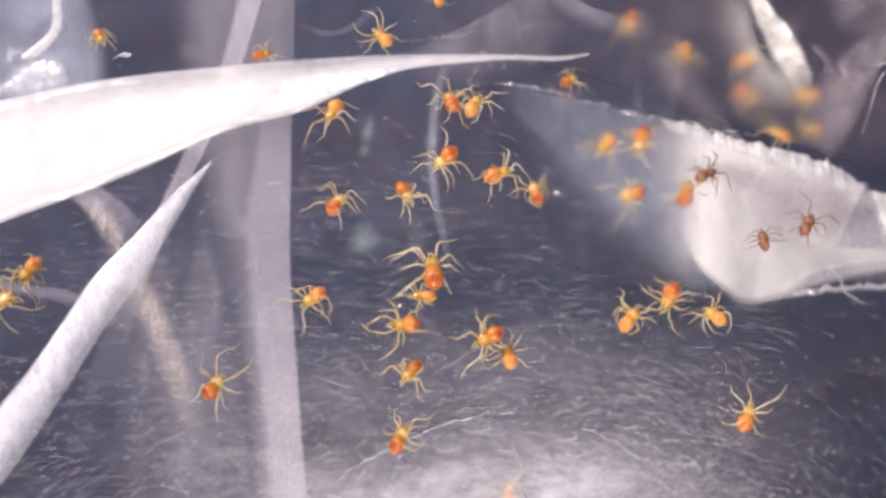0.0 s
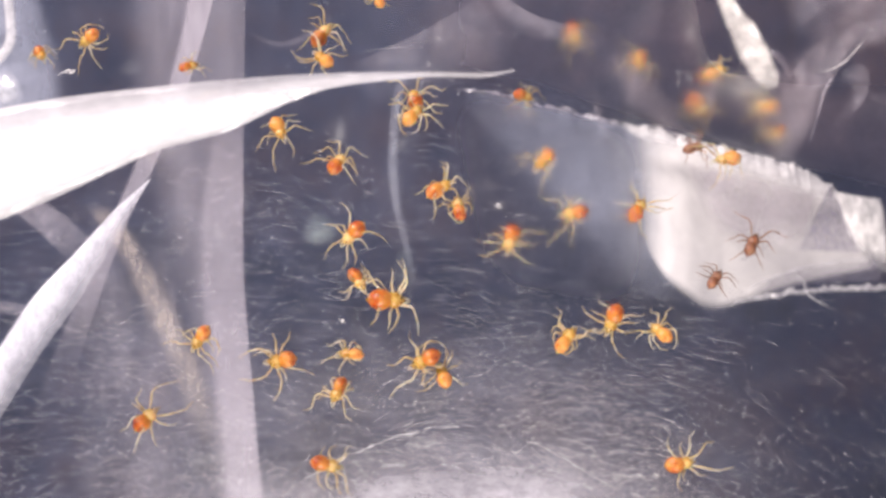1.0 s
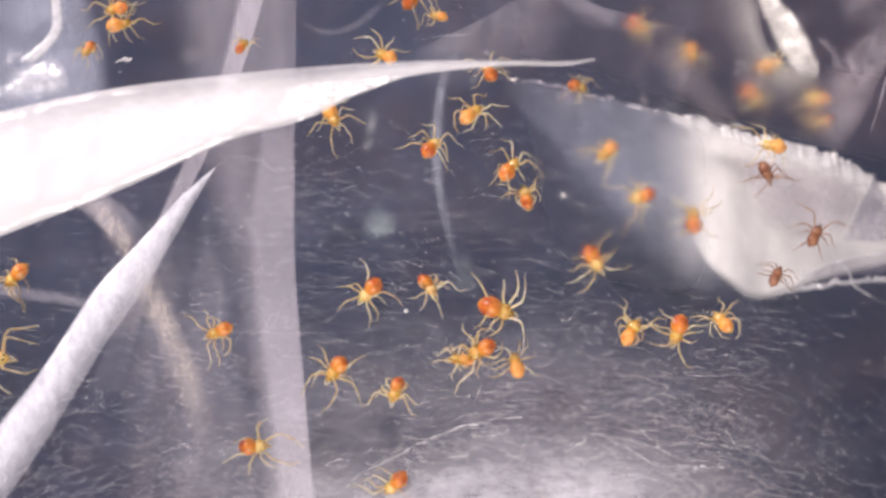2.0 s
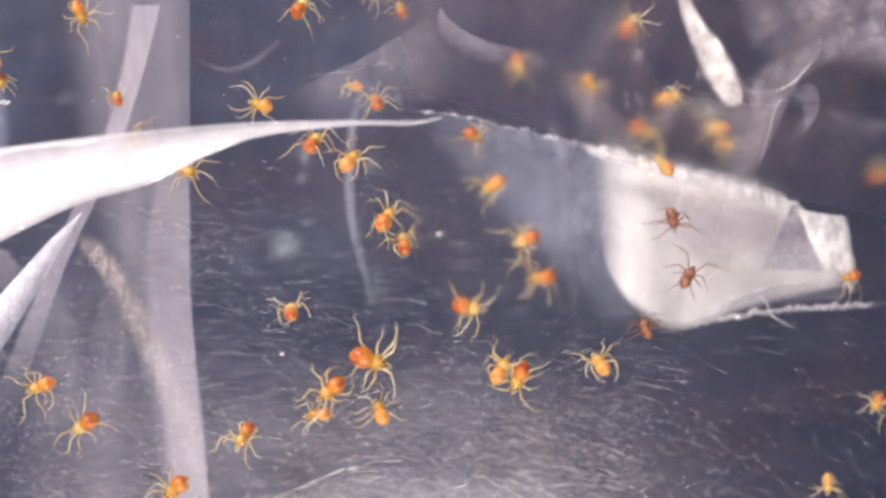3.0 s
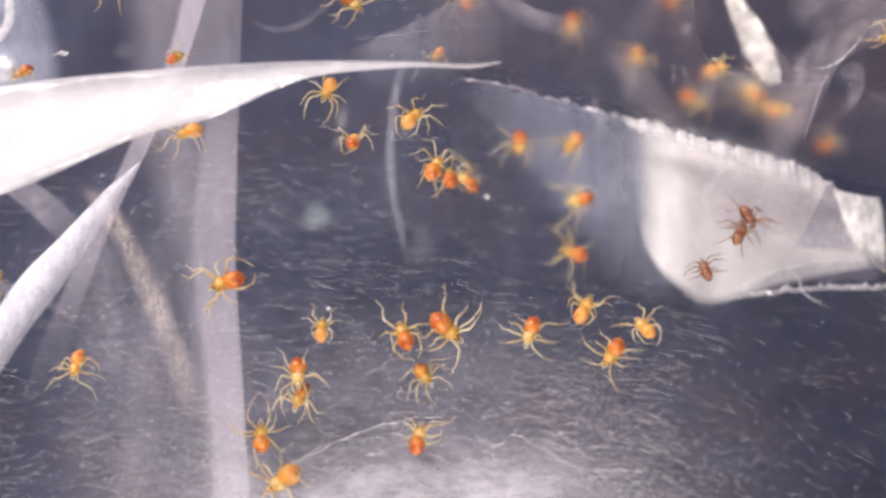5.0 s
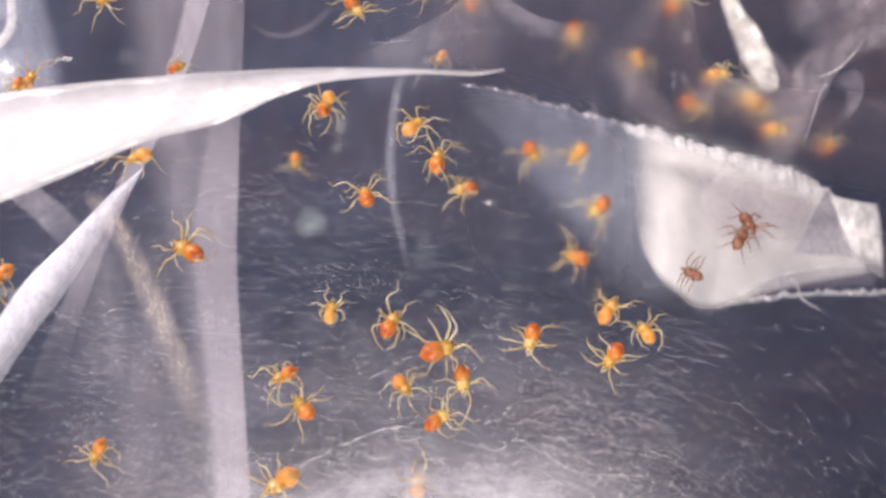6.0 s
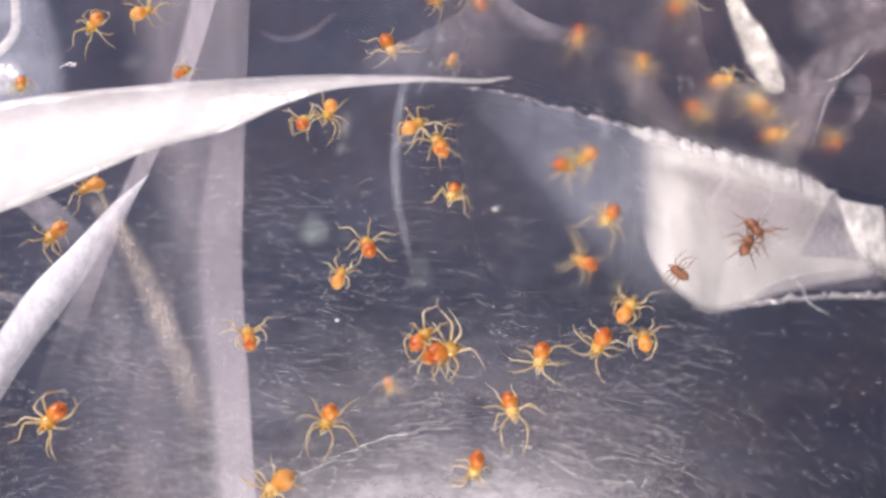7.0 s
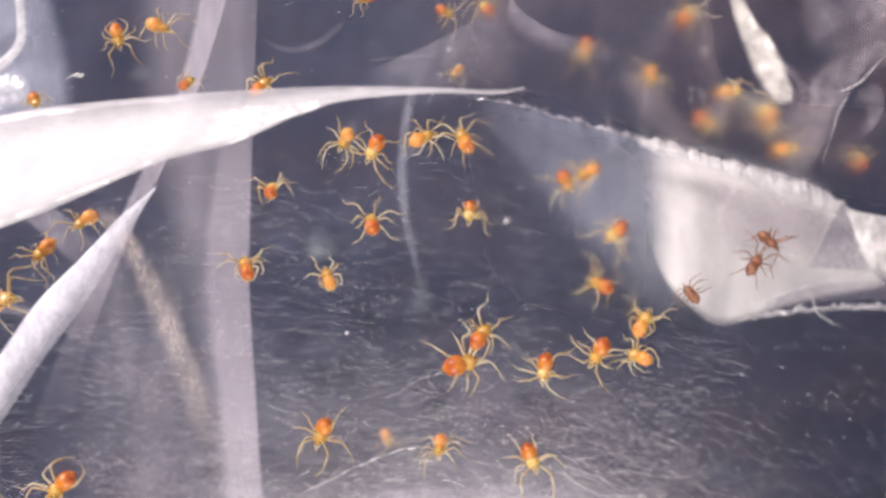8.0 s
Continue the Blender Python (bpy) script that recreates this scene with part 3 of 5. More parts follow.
film("top_wisp",
     [(-7.04, 60.00, 10.95), (-5.70, 60.00, 10.37), (-4.37, 60.00, 10.69), (-3.04, 60.00, 11.75)], [(-6.93, 60.00, 10.58), (-5.60, 60.00, 9.99), (-4.10, 60.00, 10.29), (-2.67, 60.00, 11.49)],
     film_material("top_wisp_film", LILAC, 0.10, 0.6, 300, soft=(0.3, 0.2, 0.4, 0.4)), "faint crease line", nu=30, nv=6, seed=26.0)
film("side_crumple",
     [(18.45, 62.00, 7.13), (19.09, 62.00, 9.32), (20.57, 62.00, 10.55), (23.13, 62.00, 11.53), (25.28, 62.00, 12.36)], [(19.82, 63.00, 5.52), (20.98, 63.00, 7.52), (22.38, 63.00, 9.47), (24.30, 63.00, 10.32), (26.21, 63.00, 10.89)],
     film_material("crumple_film", LILAC, 0.17, 0.9, 260, soft=(0.3, 0, 0.25, 0.25)), "crumpled hazy fold", nu=60, nv=24, crease=1.4, size=500, seed=28.0)
film("side_crease",
     [(17.04, 52.00, 4.52), (17.38, 52.00, 5.76), (17.73, 52.00, 6.86), (18.06, 52.00, 7.36)], [(17.13, 52.00, 4.50), (17.52, 52.00, 5.74), (17.87, 52.00, 6.84), (18.18, 52.00, 7.32)],
     film_material("side_crease_film", LILAC, 0.30, 0.9, 600, soft=(0.2, 0.2, 0.3, 0.3), gloss=0.1), "thin bright crease line", nu=40, nv=4, crease=0.15, size=900, seed=29.0)
film("looped_fold",
     [(18.13, 52.00, 7.36), (18.92, 52.00, 7.83), (19.54, 52.00, 7.60), (19.51, 52.00, 6.58), (18.84, 52.00, 5.66), (17.83, 52.00, 5.08)], [(18.38, 52.00, 6.68), (18.58, 52.00, 6.80), (18.73, 52.00, 6.74), (18.73, 52.00, 6.48), (18.56, 52.00, 6.25), (18.31, 52.00, 6.11)],
     film_material("loop_film", LILAC, 0.13, 0.4, 300, soft=(0.3, 0.4, 0.15, 0.6)), "looped hazy fold", nu=40, nv=10, crease=0.3, size=700, seed=30.0)
film("far_crumple",
     [(11.61, 66.00, 14.69), (11.02, 66.00, 11.17), (11.32, 66.00, 8.53), (12.64, 66.00, 6.33)], [(14.83, 66.00, 14.69), (13.37, 66.00, 11.17), (12.93, 66.00, 8.53), (13.13, 66.00, 6.33)],
     film_material("far_crumple_film", (0.72, 0.66, 0.72), 0.06, 0.8, 200, soft=(0, 0.3, 0.4, 0.3)), "faint crumple", nu=30, nv=10, crease=0.5, size=500, seed=31.0)

film("beige_fold",
     [(9.43, 62.00, 10.45), (10.27, 62.00, 8.82), (11.52, 62.00, 7.06), (12.76, 62.00, 5.57)], [(11.07, 62.00, 10.19), (12.18, 62.00, 8.84), (13.56, 62.00, 7.21), (14.12, 62.00, 5.44)],
     film_material("beige_fold_film", (0.66, 0.55, 0.56), 0.13, 0.6, 300, (1, 1, 0.6), soft=(0.35, 0.15, 0.4, 0.12)), "brownish translucent fold", nu=30, nv=10, crease=0.3, size=600, seed=36.0)
film("side_fold",
     [(23.27, 61.00, 12.53), (22.24, 61.00, 10.66), (21.30, 61.00, 9.18), (20.34, 61.00, 7.17), (19.12, 61.00, 4.96), (18.78, 61.00, 4.21)],
     [(20.67, 61.00, 12.51), (19.36, 61.00, 10.37), (18.18, 61.00, 9.02), (17.40, 61.00, 7.54), (17.43, 61.00, 5.67), (18.12, 61.00, 4.20)],
     film_material("side_fold_film", (0.74, 0.66, 0.70), 0.22, 0.8, 420, (1, 1, 0.7), soft=(0.6, 0.25, 0.03, 0.55)), "lilac translucent fold", nu=50, nv=16, crease=0.5, size=600, seed=37.0)
# sparkle along the ridge, painted as a pale strip
film("side_ridge",
     [(17.17, 52.00, 7.63), (17.72, 52.00, 7.57), (18.49, 52.00, 7.92), (19.14, 52.00, 8.61), (19.71, 52.00, 9.43), (20.29, 52.00, 10.44)], [(17.22, 52.00, 7.54), (17.74, 52.00, 7.43), (18.56, 52.00, 7.78), (19.25, 52.00, 8.49), (19.83, 52.00, 9.34), (20.43, 52.00, 10.35)],
     film_material("ridge_film", (0.90, 0.87, 0.86), 0.36, 1.0, 900, soft=(0.3, 0.3, 0.3, 0.3), gloss=0.25), "ridge with its glint painted pale", nu=40, nv=4, bulge=0.2, crease=0.15, size=1200, seed=38.0)
film("outer_haze",
     [(18.74, 63.00, 13.98), (20.66, 63.00, 14.00), (23.14, 63.00, 14.01), (26.15, 63.00, 14.03)], [(19.34, 63.00, 9.85), (21.27, 63.00, 10.14), (23.47, 63.00, 9.88), (26.23, 63.00, 9.07)],
     film_material("outer_haze_film", (0.74, 0.68, 0.74), 0.20, 0.7, 220, soft=(0.25, 0, 0, 0.4)), "hazy upper layer of film", nu=30, nv=10, crease=0.6, size=450, seed=39.0)

film("upper_film",
     [(0.86, 54.00, 12.50), (5.18, 54.00, 12.50), (9.98, 54.00, 12.50), (15.97, 54.00, 12.50), (22.45, 54.00, 12.50)], [(1.82, 54.00, 7.10), (5.18, 54.00, 6.62), (9.74, 54.00, 5.25), (15.49, 54.00, 3.62), (22.45, 54.00, 1.82)],
     film_material("upper_film_haze", (0.74, 0.50, 0.50), 0.045, 1.0, 260, (1, 1, 0.7), soft=(0.2, 0.1, 0, 0.35)), "hazy film before the upper brood", nu=70, nv=24, crease=0.6, size=420, seed=32.0)

film("frosted_film",
     [(-0.20, 53.00, 12.86), (5.79, 53.00, 12.88), (9.28, 53.00, 12.90), (12.40, 53.00, 13.40), (13.30, 53.00, 8.70), (15.30, 53.00, 7.80), (18.70, 53.00, 7.60), (24.27, 53.00, 7.80)],
     [(0.60, 53.00, 7.75), (5.39, 53.00, 7.21), (7.27, 53.00, 6.57), (10.09, 53.00, 5.52), (12.66, 53.00, 4.88), (15.24, 53.00, 4.04), (21.07, 53.00, 2.47), (24.79, 53.00, 1.69)],
     FROSTED, "scuffed clear film before the upper brood", nu=60, nv=20, seed=35.0).visible_shadow = False

film("scuffed_window",
     [(1.6, 45.00, 6.9), (4.2, 45.00, 6.6), (6.8, 45.00, 6.0), (9.8, 45.00, 5.2)], [(3.4, 45.00, -1.2), (5.4, 45.00, -2.0), (7.4, 45.00, -2.4), (9.6, 45.00, -2.2)],
     SCUFFED, "lightly scuffed clear film", nu=30, nv=20, seed=35.5).visible_shadow = False

# many small wrinkles above the crease
wrinkles = random.Random(21)
for k in range(9):
    x, z, d = wrinkles.uniform(8, 26), wrinkles.uniform(7.5, 15), wrinkles.uniform(57, 66)
    a, bend, long, wide = wrinkles.uniform(-2.2, -0.4), wrinkles.uniform(-0.9, 0.9), wrinkles.uniform(2.0, 5.5), wrinkles.uniform(0.3, 1.1)
    one, other = [], []
    for i in range(4):
        way = a + bend * i / 3
        x, z = x + long / 3 * math.cos(way), z + long / 3 * math.sin(way)
        one.append((x, d + 0.5 * math.sin(i * 2.0 + k), z))
        other.append((x - wide * math.sin(way) * (0.5 + 0.25 * i), d, z + wide * math.cos(way) * (0.5 + 0.25 * i)))
    film("wrinkle", one, other, film_material("wrinkle_film", (0.76, 0.69, 0.74), wrinkles.uniform(0.10, 0.24), 0.9, 420, soft=(0.35, 0.35, 0.08, 0.85)), "faint wrinkle in the film", nu=30, nv=8, crease=0.3, size=900, seed=40.0 + k)

# silk mat low in the bag
film("silk_mat",
     [(-8.66, 49.20, -7.21), (-5.58, 49.20, -7.38), (-2.50, 49.20, -7.34), (0.34, 49.20, -6.32), (3.18, 49.20, -6.06), (5.80, 49.20, -6.46), (8.86, 49.20, -7.18), (13.22, 49.20, -8.22)],
     [(-7.85, 46.00, -12.63), (-4.96, 46.00, -12.58), (-2.08, 46.00, -12.53), (0.59, 46.00, -12.49), (2.84, 46.00, -12.45), (5.71, 46.00, -12.41), (8.56, 46.00, -12.36), (12.63, 46.00, -12.30)],
     film_material("silk_mat_film", (0.80, 0.78, 0.84), 0.58, 0.6, 260, (0.6, 1, 1.2), soft=(0.15, 0.4, 0.45, 0), gloss=0.0), "dense white mat of silk", nu=70, nv=24, crease=0.5, size=500, seed=33.0)
# haze over the silk, thickened to paint the brighter lower middle
film("silk_haze",
     [(-14.5, 50.00, -1.42), (-7.5, 50.00, -1.00), (0.0, 50.00, -0.90), (8.0, 50.00, -1.20), (16.2, 50.00, -3.00)], [(-14.5, 50.00, -12.63), (-7.5, 50.00, -12.51), (0.0, 50.00, -12.41), (8.0, 50.00, -12.30), (15.6, 50.00, -12.15)],
     film_material("silk_haze_film", (0.74, 0.70, 0.76), 0.19, 0.35, 150, (0.6, 1, 1.3), soft=(0.45, 0.35, 0.6, 0)), "thin pale haze", nu=50, nv=24, crease=0.2, size=500, seed=34.0)

# fine combed silk over the whole film
film("combed_silk",
     [(-17, 48.42, 5), (-5, 48.42, 4.5), (6, 48.42, 4), (18, 48.42, 1)], [(-17, 48.42, -13), (-5, 48.42, -13), (6, 48.42, -13), (18, 48.42, -13)],
     film_material("combed_silk_film", (0.80, 0.80, 0.88), 0.09, 1.0, 15000, (0.07, 1, 1), soft=(0.3, 0.55, 0.3, 0), gloss=0.1, speckle=0.5, levels=(0.48, 0.78), turned=0.06), "fine combed silk", nu=20, nv=10)
film("slanting_silk",
     [(3, 48.36, -1), (9, 48.36, 0), (16, 48.36, -1), (25, 48.36, -2)], [(3, 48.36, -13), (9, 48.36, -13), (16, 48.36, -13), (25, 48.36, -13)],
     film_material("slanting_silk_film", (0.84, 0.80, 0.84), 0.06, 1.0, 12000, (0.09, 1, 1), soft=(0.4, 0.6, 0.5, 0), gloss=0.1, speckle=0.6, levels=(0.50, 0.78), turned=0.45), "fine slanting silk", nu=20, nv=10)

# ---- silk and dust ----
rnd = random.Random(7)


def lean(x, z):
    """The way the silk runs: level in the middle, falling to the lower corner."""
    return -0.05 - 0.55 * smooth_step(2, 20, x) * smooth_step(2, -8, z) + 0.35 * smooth_step(-4, -16, x) * smooth_step(-3, -10, z)


def thread(bm, x, z, angle, length, radius, off, bend):
    pts = []
    for k in range(5):
        s = (k / 4 - 0.5) * length
        a = angle + bend * k / 4
        px, pz = x + s * math.cos(a), z + s * math.sin(a)
        pts.append(Vector((px, film_depth(px, pz) - off, pz)) / 1000)
    tube(bm, pts, [r * radius / 1000 for r in (0.4, 0.9, 1.0, 0.9, 0.4)], 3)


def scattered_silk(name, count, box, label, radius, length, spread, hang=0.0):
    bm = bmesh.new()
    while count:
        x, z = rnd.uniform(*box[:2]), rnd.uniform(*box[2:])
        thick = (0.4 + 1.2 * max(0.0, 0.35 + noise.noise(Vector((x * 0.35, 2.0, z * 0.6))))) * (0.26 + 0.74 * smooth_step(0, -7, z) * (0.35 + 0.65 * smooth_step(-6, 8, x)))
        if rnd.random() > thick * (1 - 0.80 * smooth_step(10, 17, x + 0.15 * z + 2)):
            continue
        count -= 1
        thread(bm, x, z, lean(x, z) + rnd.gauss(0, spread), rnd.uniform(*length) * rnd.uniform(0.4, 1), rnd.uniform(*radius), rnd.uniform(0.0, 0.25) + hang, rnd.gauss(0, 0.06))
    ob = part(name, bm, SILK)
    return tagged(ob, label, "silk", kind="stuff")


scattered_silk("silk_threads", 7500, (-20, 28, -14, 5), "fine pale silk threads strewn over the clear film", (0.0008, 0.0024), (0.25, 1.4), 0.20)
scattered_silk("short_silk", 9500, (-20, 28, -14, 5), "short pale silk ends strewn over the clear film", (0.0015, 0.0048), (0.05, 0.28), 0.55)
scattered_silk("loose_silk", 700, (-16, 25, -14, -4), "short bright curled silk strands on the clear film", (0.0025, 0.0065), (0.06, 0.42), 0.6)


# the matted silk low down, strands lying along the swell of the mat
bm = bmesh.new()
for k in range(2200):
    x = rnd.gauss(2.0, 7.0)
    z = -6.9 - 0.011 * (x - 2.0) ** 2 + 1.3 * noise.noise(Vector((x * 0.5, 7.0, 1.0))) - abs(rnd.gauss(0, 2.1))
    thread(bm, x, z, -0.045 * (x - 1.0) + rnd.gauss(0, 0.5), rnd.uniform(0.12, 1.0) * rnd.uniform(0.4, 1.4), rnd.choice((0.0009, 0.0013, 0.0017, 0.0024)), rnd.uniform(0.1, 0.5), rnd.gauss(0, 0.8))
for k in range(60):
    # brighter curly ends
    x, a = rnd.gauss(2.5, 6.0), rnd.gauss(0.1, 0.5)
    z = -6.6 - 0.011 * (x - 2.0) ** 2 - abs(rnd.gauss(0, 1.6))
    line, turn, pace = [], rnd.gauss(0, 0.08), rnd.uniform(0.05, 0.12)
    for j in range(10):
        line.append(Vector((x, film_depth(x, z) - 0.3, z)) / 1000)
        turn += rnd.gauss(0, 0.10)
        a += turn
        x, z = x + pace * math.cos(a), z + 0.6 * pace * math.sin(a)
    fat = rnd.uniform(0.0018, 0.006)
    tube(bm, line, [fat / 1000 * (0.3 + 1.3 * rnd.random()) * (0.35 if j in (0, 9) else 1) for j in range(10)], 4)
tagged(part("matted_silk", bm, SILK), "matted white silk threads low on the film", "silk", kind="stuff")


def strand(name, points, radius, label):
    bm = bmesh.new()
    line = [curve(points, k / 40) for k in range(41)]
    line = [(p + Vector((noise.noise(p * 1.3), 0.2 * noise.noise(p * 2), noise.noise(p * 1.7 + Vector((5, 5, 5))))) * 0.10) / 1000 for p in line]
    tube(bm, line, [radius / 1000 * (0.08 + 1.9 * abs(noise.noise(p * 2600))) for p in line], 4)
    return tagged(part(name, bm, SILK), label, "silk")


strand("silk_strand", [(-4.31, 48.20, -9.02), (-3.35, 48.20, -8.25), (-2.06, 48.20, -7.63), (-0.67, 48.20, -6.93), (1.04, 48.20, -6.36), (2.75, 48.20, -6.13)], 0.011, "thick white silk strand over the silk mat")
strand("silk_strand", [(-1.10, 48.20, -7.15), (0.40, 48.20, -6.52), (1.58, 48.20, -6.42)], 0.014, "short white silk strand beside a thicker one")
strand("silk_strand", [(5.54, 48.20, -6.84), (6.72, 48.20, -7.47), (7.90, 48.20, -8.09), (10.25, 48.20, -8.17)], 0.006, "thin white silk strand low on the film")
strand("silk_strand", [(7.26, 48.20, -7.42), (9.39, 48.20, -7.26), (11.31, 48.20, -7.62)], 0.006, "thin white silk strand low on the film")
strand("silk_strand", [(8.31, 48.20, -6.59), (9.17, 48.20, -7.00), (10.88, 48.20, -7.30), (12.17, 48.20, -8.03)], 0.006, "thin white silk strand low on the film")
strand("silk_strand", [(5.64, 48.20, -6.41), (5.43, 48.20, -6.95), (5.87, 48.20, -7.37), (6.41, 48.20, -7.90)], 0.006, "curled white silk strand low on the film")
strand("silk_strand", [(-0.15, 48.20, -4.64), (0.91, 48.20, -3.98), (1.97, 48.20, -3.59)], 0.010, "thin silk strand under the spiderlings")
strand("silk_strand", [(4.15, 48.20, 2.08), (4.90, 48.20, 1.81), (5.87, 48.20, 1.61)], 0.005, "thin silk strand with a bright bead")
strand("silk_strand", [(-1.46, 56.00, 9.13), (1.51, 56.00, 9.52), (4.23, 56.00, 9.87), (6.45, 56.00, 9.78), (7.69, 56.00, 9.50)], 0.005, "thin silk strand above the crease")
strand("silk_strand", [(17.00, 56.00, 4.11), (15.94, 54.00, 2.58), (14.35, 50.00, 0.94)], 0.012, "taut dark silk line before the bright panel")

bm = bmesh.new()
for k in range(1050):
    x, z = (rnd.uniform(-19, 26), rnd.uniform(-13, 13)) if k < 520 else (rnd.gauss(3, 5), rnd.gauss(9.5, 2.0))
    r = rnd.choice((0.006, 0.008, 0.011, 0.015, 0.022)) / 1000
    at = Vector((x, film_depth(x, z) - rnd.uniform(0.02, 0.2), z)) / 1000
    tips = [bm.verts.new(at + r * rnd.uniform(0.6, 1.4) * Vector(d)) for d in ((1, 0, 0), (0, 1, 0), (-1, 0, 0), (0, -1, 0), (0, 0, 1), (0, 0, -1))]
    for j in range(4):
        bm.faces.new((tips[j], tips[(j + 1) % 4], tips[4]))
        bm.faces.new((tips[(j + 1) % 4], tips[j], tips[5]))
tagged(part("dust", bm, DUST), "pale dust specks on the clear film", "dust", kind="stuff")


def grain(at, r, label):
    bm = bmesh.new()
    bmesh.ops.create_icosphere(bm, subdivisions=2, radius=r / 1000)
    for v in bm.verts:
        v.co *= 1 + 0.35 * noise.noise(v.co * 30000)
    ob = tagged(part("grain", bm, DUST), label, "grain")
    ob.location = Vector(at) / 1000
    return ob


grain((4.30, 47.90, 2.12), 0.09, "white bead of silk on the clear film")
grain((-1.64, 48.20, -2.15), 0.06, "tiny yellowish grain on the clear film")
strand("silk_flake", [(-13.25, 51.40, 7.66), (-13.05, 51.40, 7.84), (-12.86, 51.40, 7.76), (-12.62, 51.40, 7.90)], 0.055, "small white flake of silk on the clear film")
strand("silk_flake", [(-13.02, 51.35, 7.80), (-12.88, 51.35, 7.92), (-12.76, 51.35, 7.86)], 0.040, "small white flake of silk on the clear film")

# ---- the spiderlings ----


hairs = random.Random(5)


def bristle(bm, at, way, length, radius):
    """One short stiff hair."""
    way = way.normalized()
    side = way.orthogonal().normalized()
    ring = [bm.verts.new(at + radius * (math.cos(a) * side + math.sin(a) * way.cross(side))) for a in (0, 2.1, 4.2)]
    tip = bm.verts.new(at + length * way)
    for j in range(3):
        bm.faces.new((ring[j], ring[(j + 1) % 3], tip))


def lump(radii, at, taper=0.0, flat=0.0, rings=14, sides=18, hair=0, rough=0.04):
    """An egg-shaped body part along x. taper narrows its front."""
    bm = bmesh.new()
    bmesh.ops.create_uvsphere(bm, u_segments=sides, v_segments=rings, radius=1.0)
    for v in bm.verts:
        x, y, z = v.co.z, v.co.x, v.co.y
        k = 1 - taper * max(0.0, x) ** 1.5
        wave = 1 + rough * noise.noise(Vector((x, y, z)) * 2.2 + Vector((radii[0] * 90, 0, 0)))
        if z < 0:
            z *= 1 - flat
        v.co = Vector((at[0] + radii[0] * x * wave, at[1] + radii[1] * y * k * wave, at[2] + radii[2] * z * k * wave)) / 1000
    middle = Vector(at) / 1000
    for v in hairs.sample(bm.verts[:], hair):
        bristle(bm, v.co.copy(), (v.co - middle).normalized() + Vector((-0.6, 0, 0)), hairs.uniform(0.05, 0.09) / 1000, 0.006 / 1000)
    return bm


def leg_mesh(reach, sweep, knee, side, curl):
    """A jointed leg that leaves the body along x: a stout thigh up to the knee, a sharp bend, a shin down and a thin straight foot."""
    corners, at, z = [Vector((0.0, 0.0, 0.22))], Vector((0.0, 0.0)), 0.22
    turns = (-0.25 * sweep, 0.55 * sweep, 0.75 * sweep + 0.35 * curl, 0.75 * sweep + 1.0 * curl)
    for share, turn, height in zip((0.36, 0.12, 0.24, 0.28), turns, (0.22 + 1.25 * knee, 0.20 + 1.30 * knee, 0.12, 0.012)):
        at = at + reach * share * Vector((math.cos(side * turn), math.sin(side * turn)))
        corners.append(Vector((at.x, at.y, height)))
    line, radii = [], []
    for k, (a, b) in enumerate(zip(corners, corners[1:])):
        thick = ((0.060, 0.080, 0.062), (0.058, 0.064, 0.056), (0.052, 0.056, 0.038), (0.036, 0.030, 0.012))[k]
        for f, r in zip((0.06, 0.5, 0.94), thick):
            line.append(a.lerp(b, f) / 1000)
            radii.append(0.54 * r / 1000)
    bm = tube(bmesh.new(), line, radii, 7)
    for k in range(1, len(line)):
        along = (line[k] - line[k - 1]).normalized()
        for _ in range(2):
            out = Vector((hairs.gauss(0, 1), hairs.gauss(0, 1), hairs.gauss(0.3, 1)))
            bristle(bm, line[k].lerp(line[k - 1], hairs.random()), out - out.dot(along) * along + 0.5 * out.length * along, hairs.uniform(0.07, 0.12) / 1000, 0.006 / 1000)
    return bm


LEGS = [(1.72, 0.75, 0.30), (1.36, 0.55, 0.28), (1.02, -0.40, 0.24), (1.50, -0.70, 0.28)]
ROOTS = [(0.27, 0.13, 38), (0.20, 0.17, 72), (0.12, 0.17, 108), (0.05, 0.13, 146)]


def build_spiderling(kind, skin=ABDOMEN, shell=SHELL, limb=LEG, label="tiny orange spiderling with pale amber legs on the film"):
    who = new("spiderling")
    plump, short = kind[3], kind[4]
    part("abdomen", lump((0.44 * short, 0.36 * plump, 0.35 * plump), (0.08 - 0.39 * short, 0, 0.35), 0.22, 0.1, hair=80, rough=0.10), skin, who)
    part("spinneret", lump((0.07, 0.05, 0.05), (0.08 - 0.82 * short, 0, 0.29), 0.3, 0, 6, 8), shell, who)
    part("head", lump((0.34, 0.28, 0.22), (0.18, 0, 0.28), 0.45, 0.3, hair=30, rough=0.10), shell, who)
    part("waist", lump((0.09, 0.06, 0.06), (-0.04, 0, 0.28), 0, 0, 6, 8), shell, who)
    for y in (0.075, -0.075):
        part("eye", lump((0.052, 0.046, 0.036), (0.38, y, 0.385), 0, 0, 6, 8), EYE, who, "black eye spot")
    for side in (1, -1):
        palp = leg_mesh(0.30, -0.5, 0.02, side, -0.4)
        for v in palp.verts:
            v.co = Vector((v.co.x, v.co.y * 1.0, v.co.z * 0.9)) + Vector((0.42, 0.07 * side, 0.02)) / 1000
        part("palp", palp, limb, who)
        for (reach, sweep, knee), (x, y, turn) in zip(LEGS, ROOTS):
            ob = part("leg", leg_mesh(reach * kind[0], sweep * kind[1], knee, side, kind[2]), limb, who)
            ob.matrix_basis = pose(x / 1000, side * y / 1000, 0, 0, 0, side * turn)
    return tagged(who, label, "spider", "brood of spiderlings")


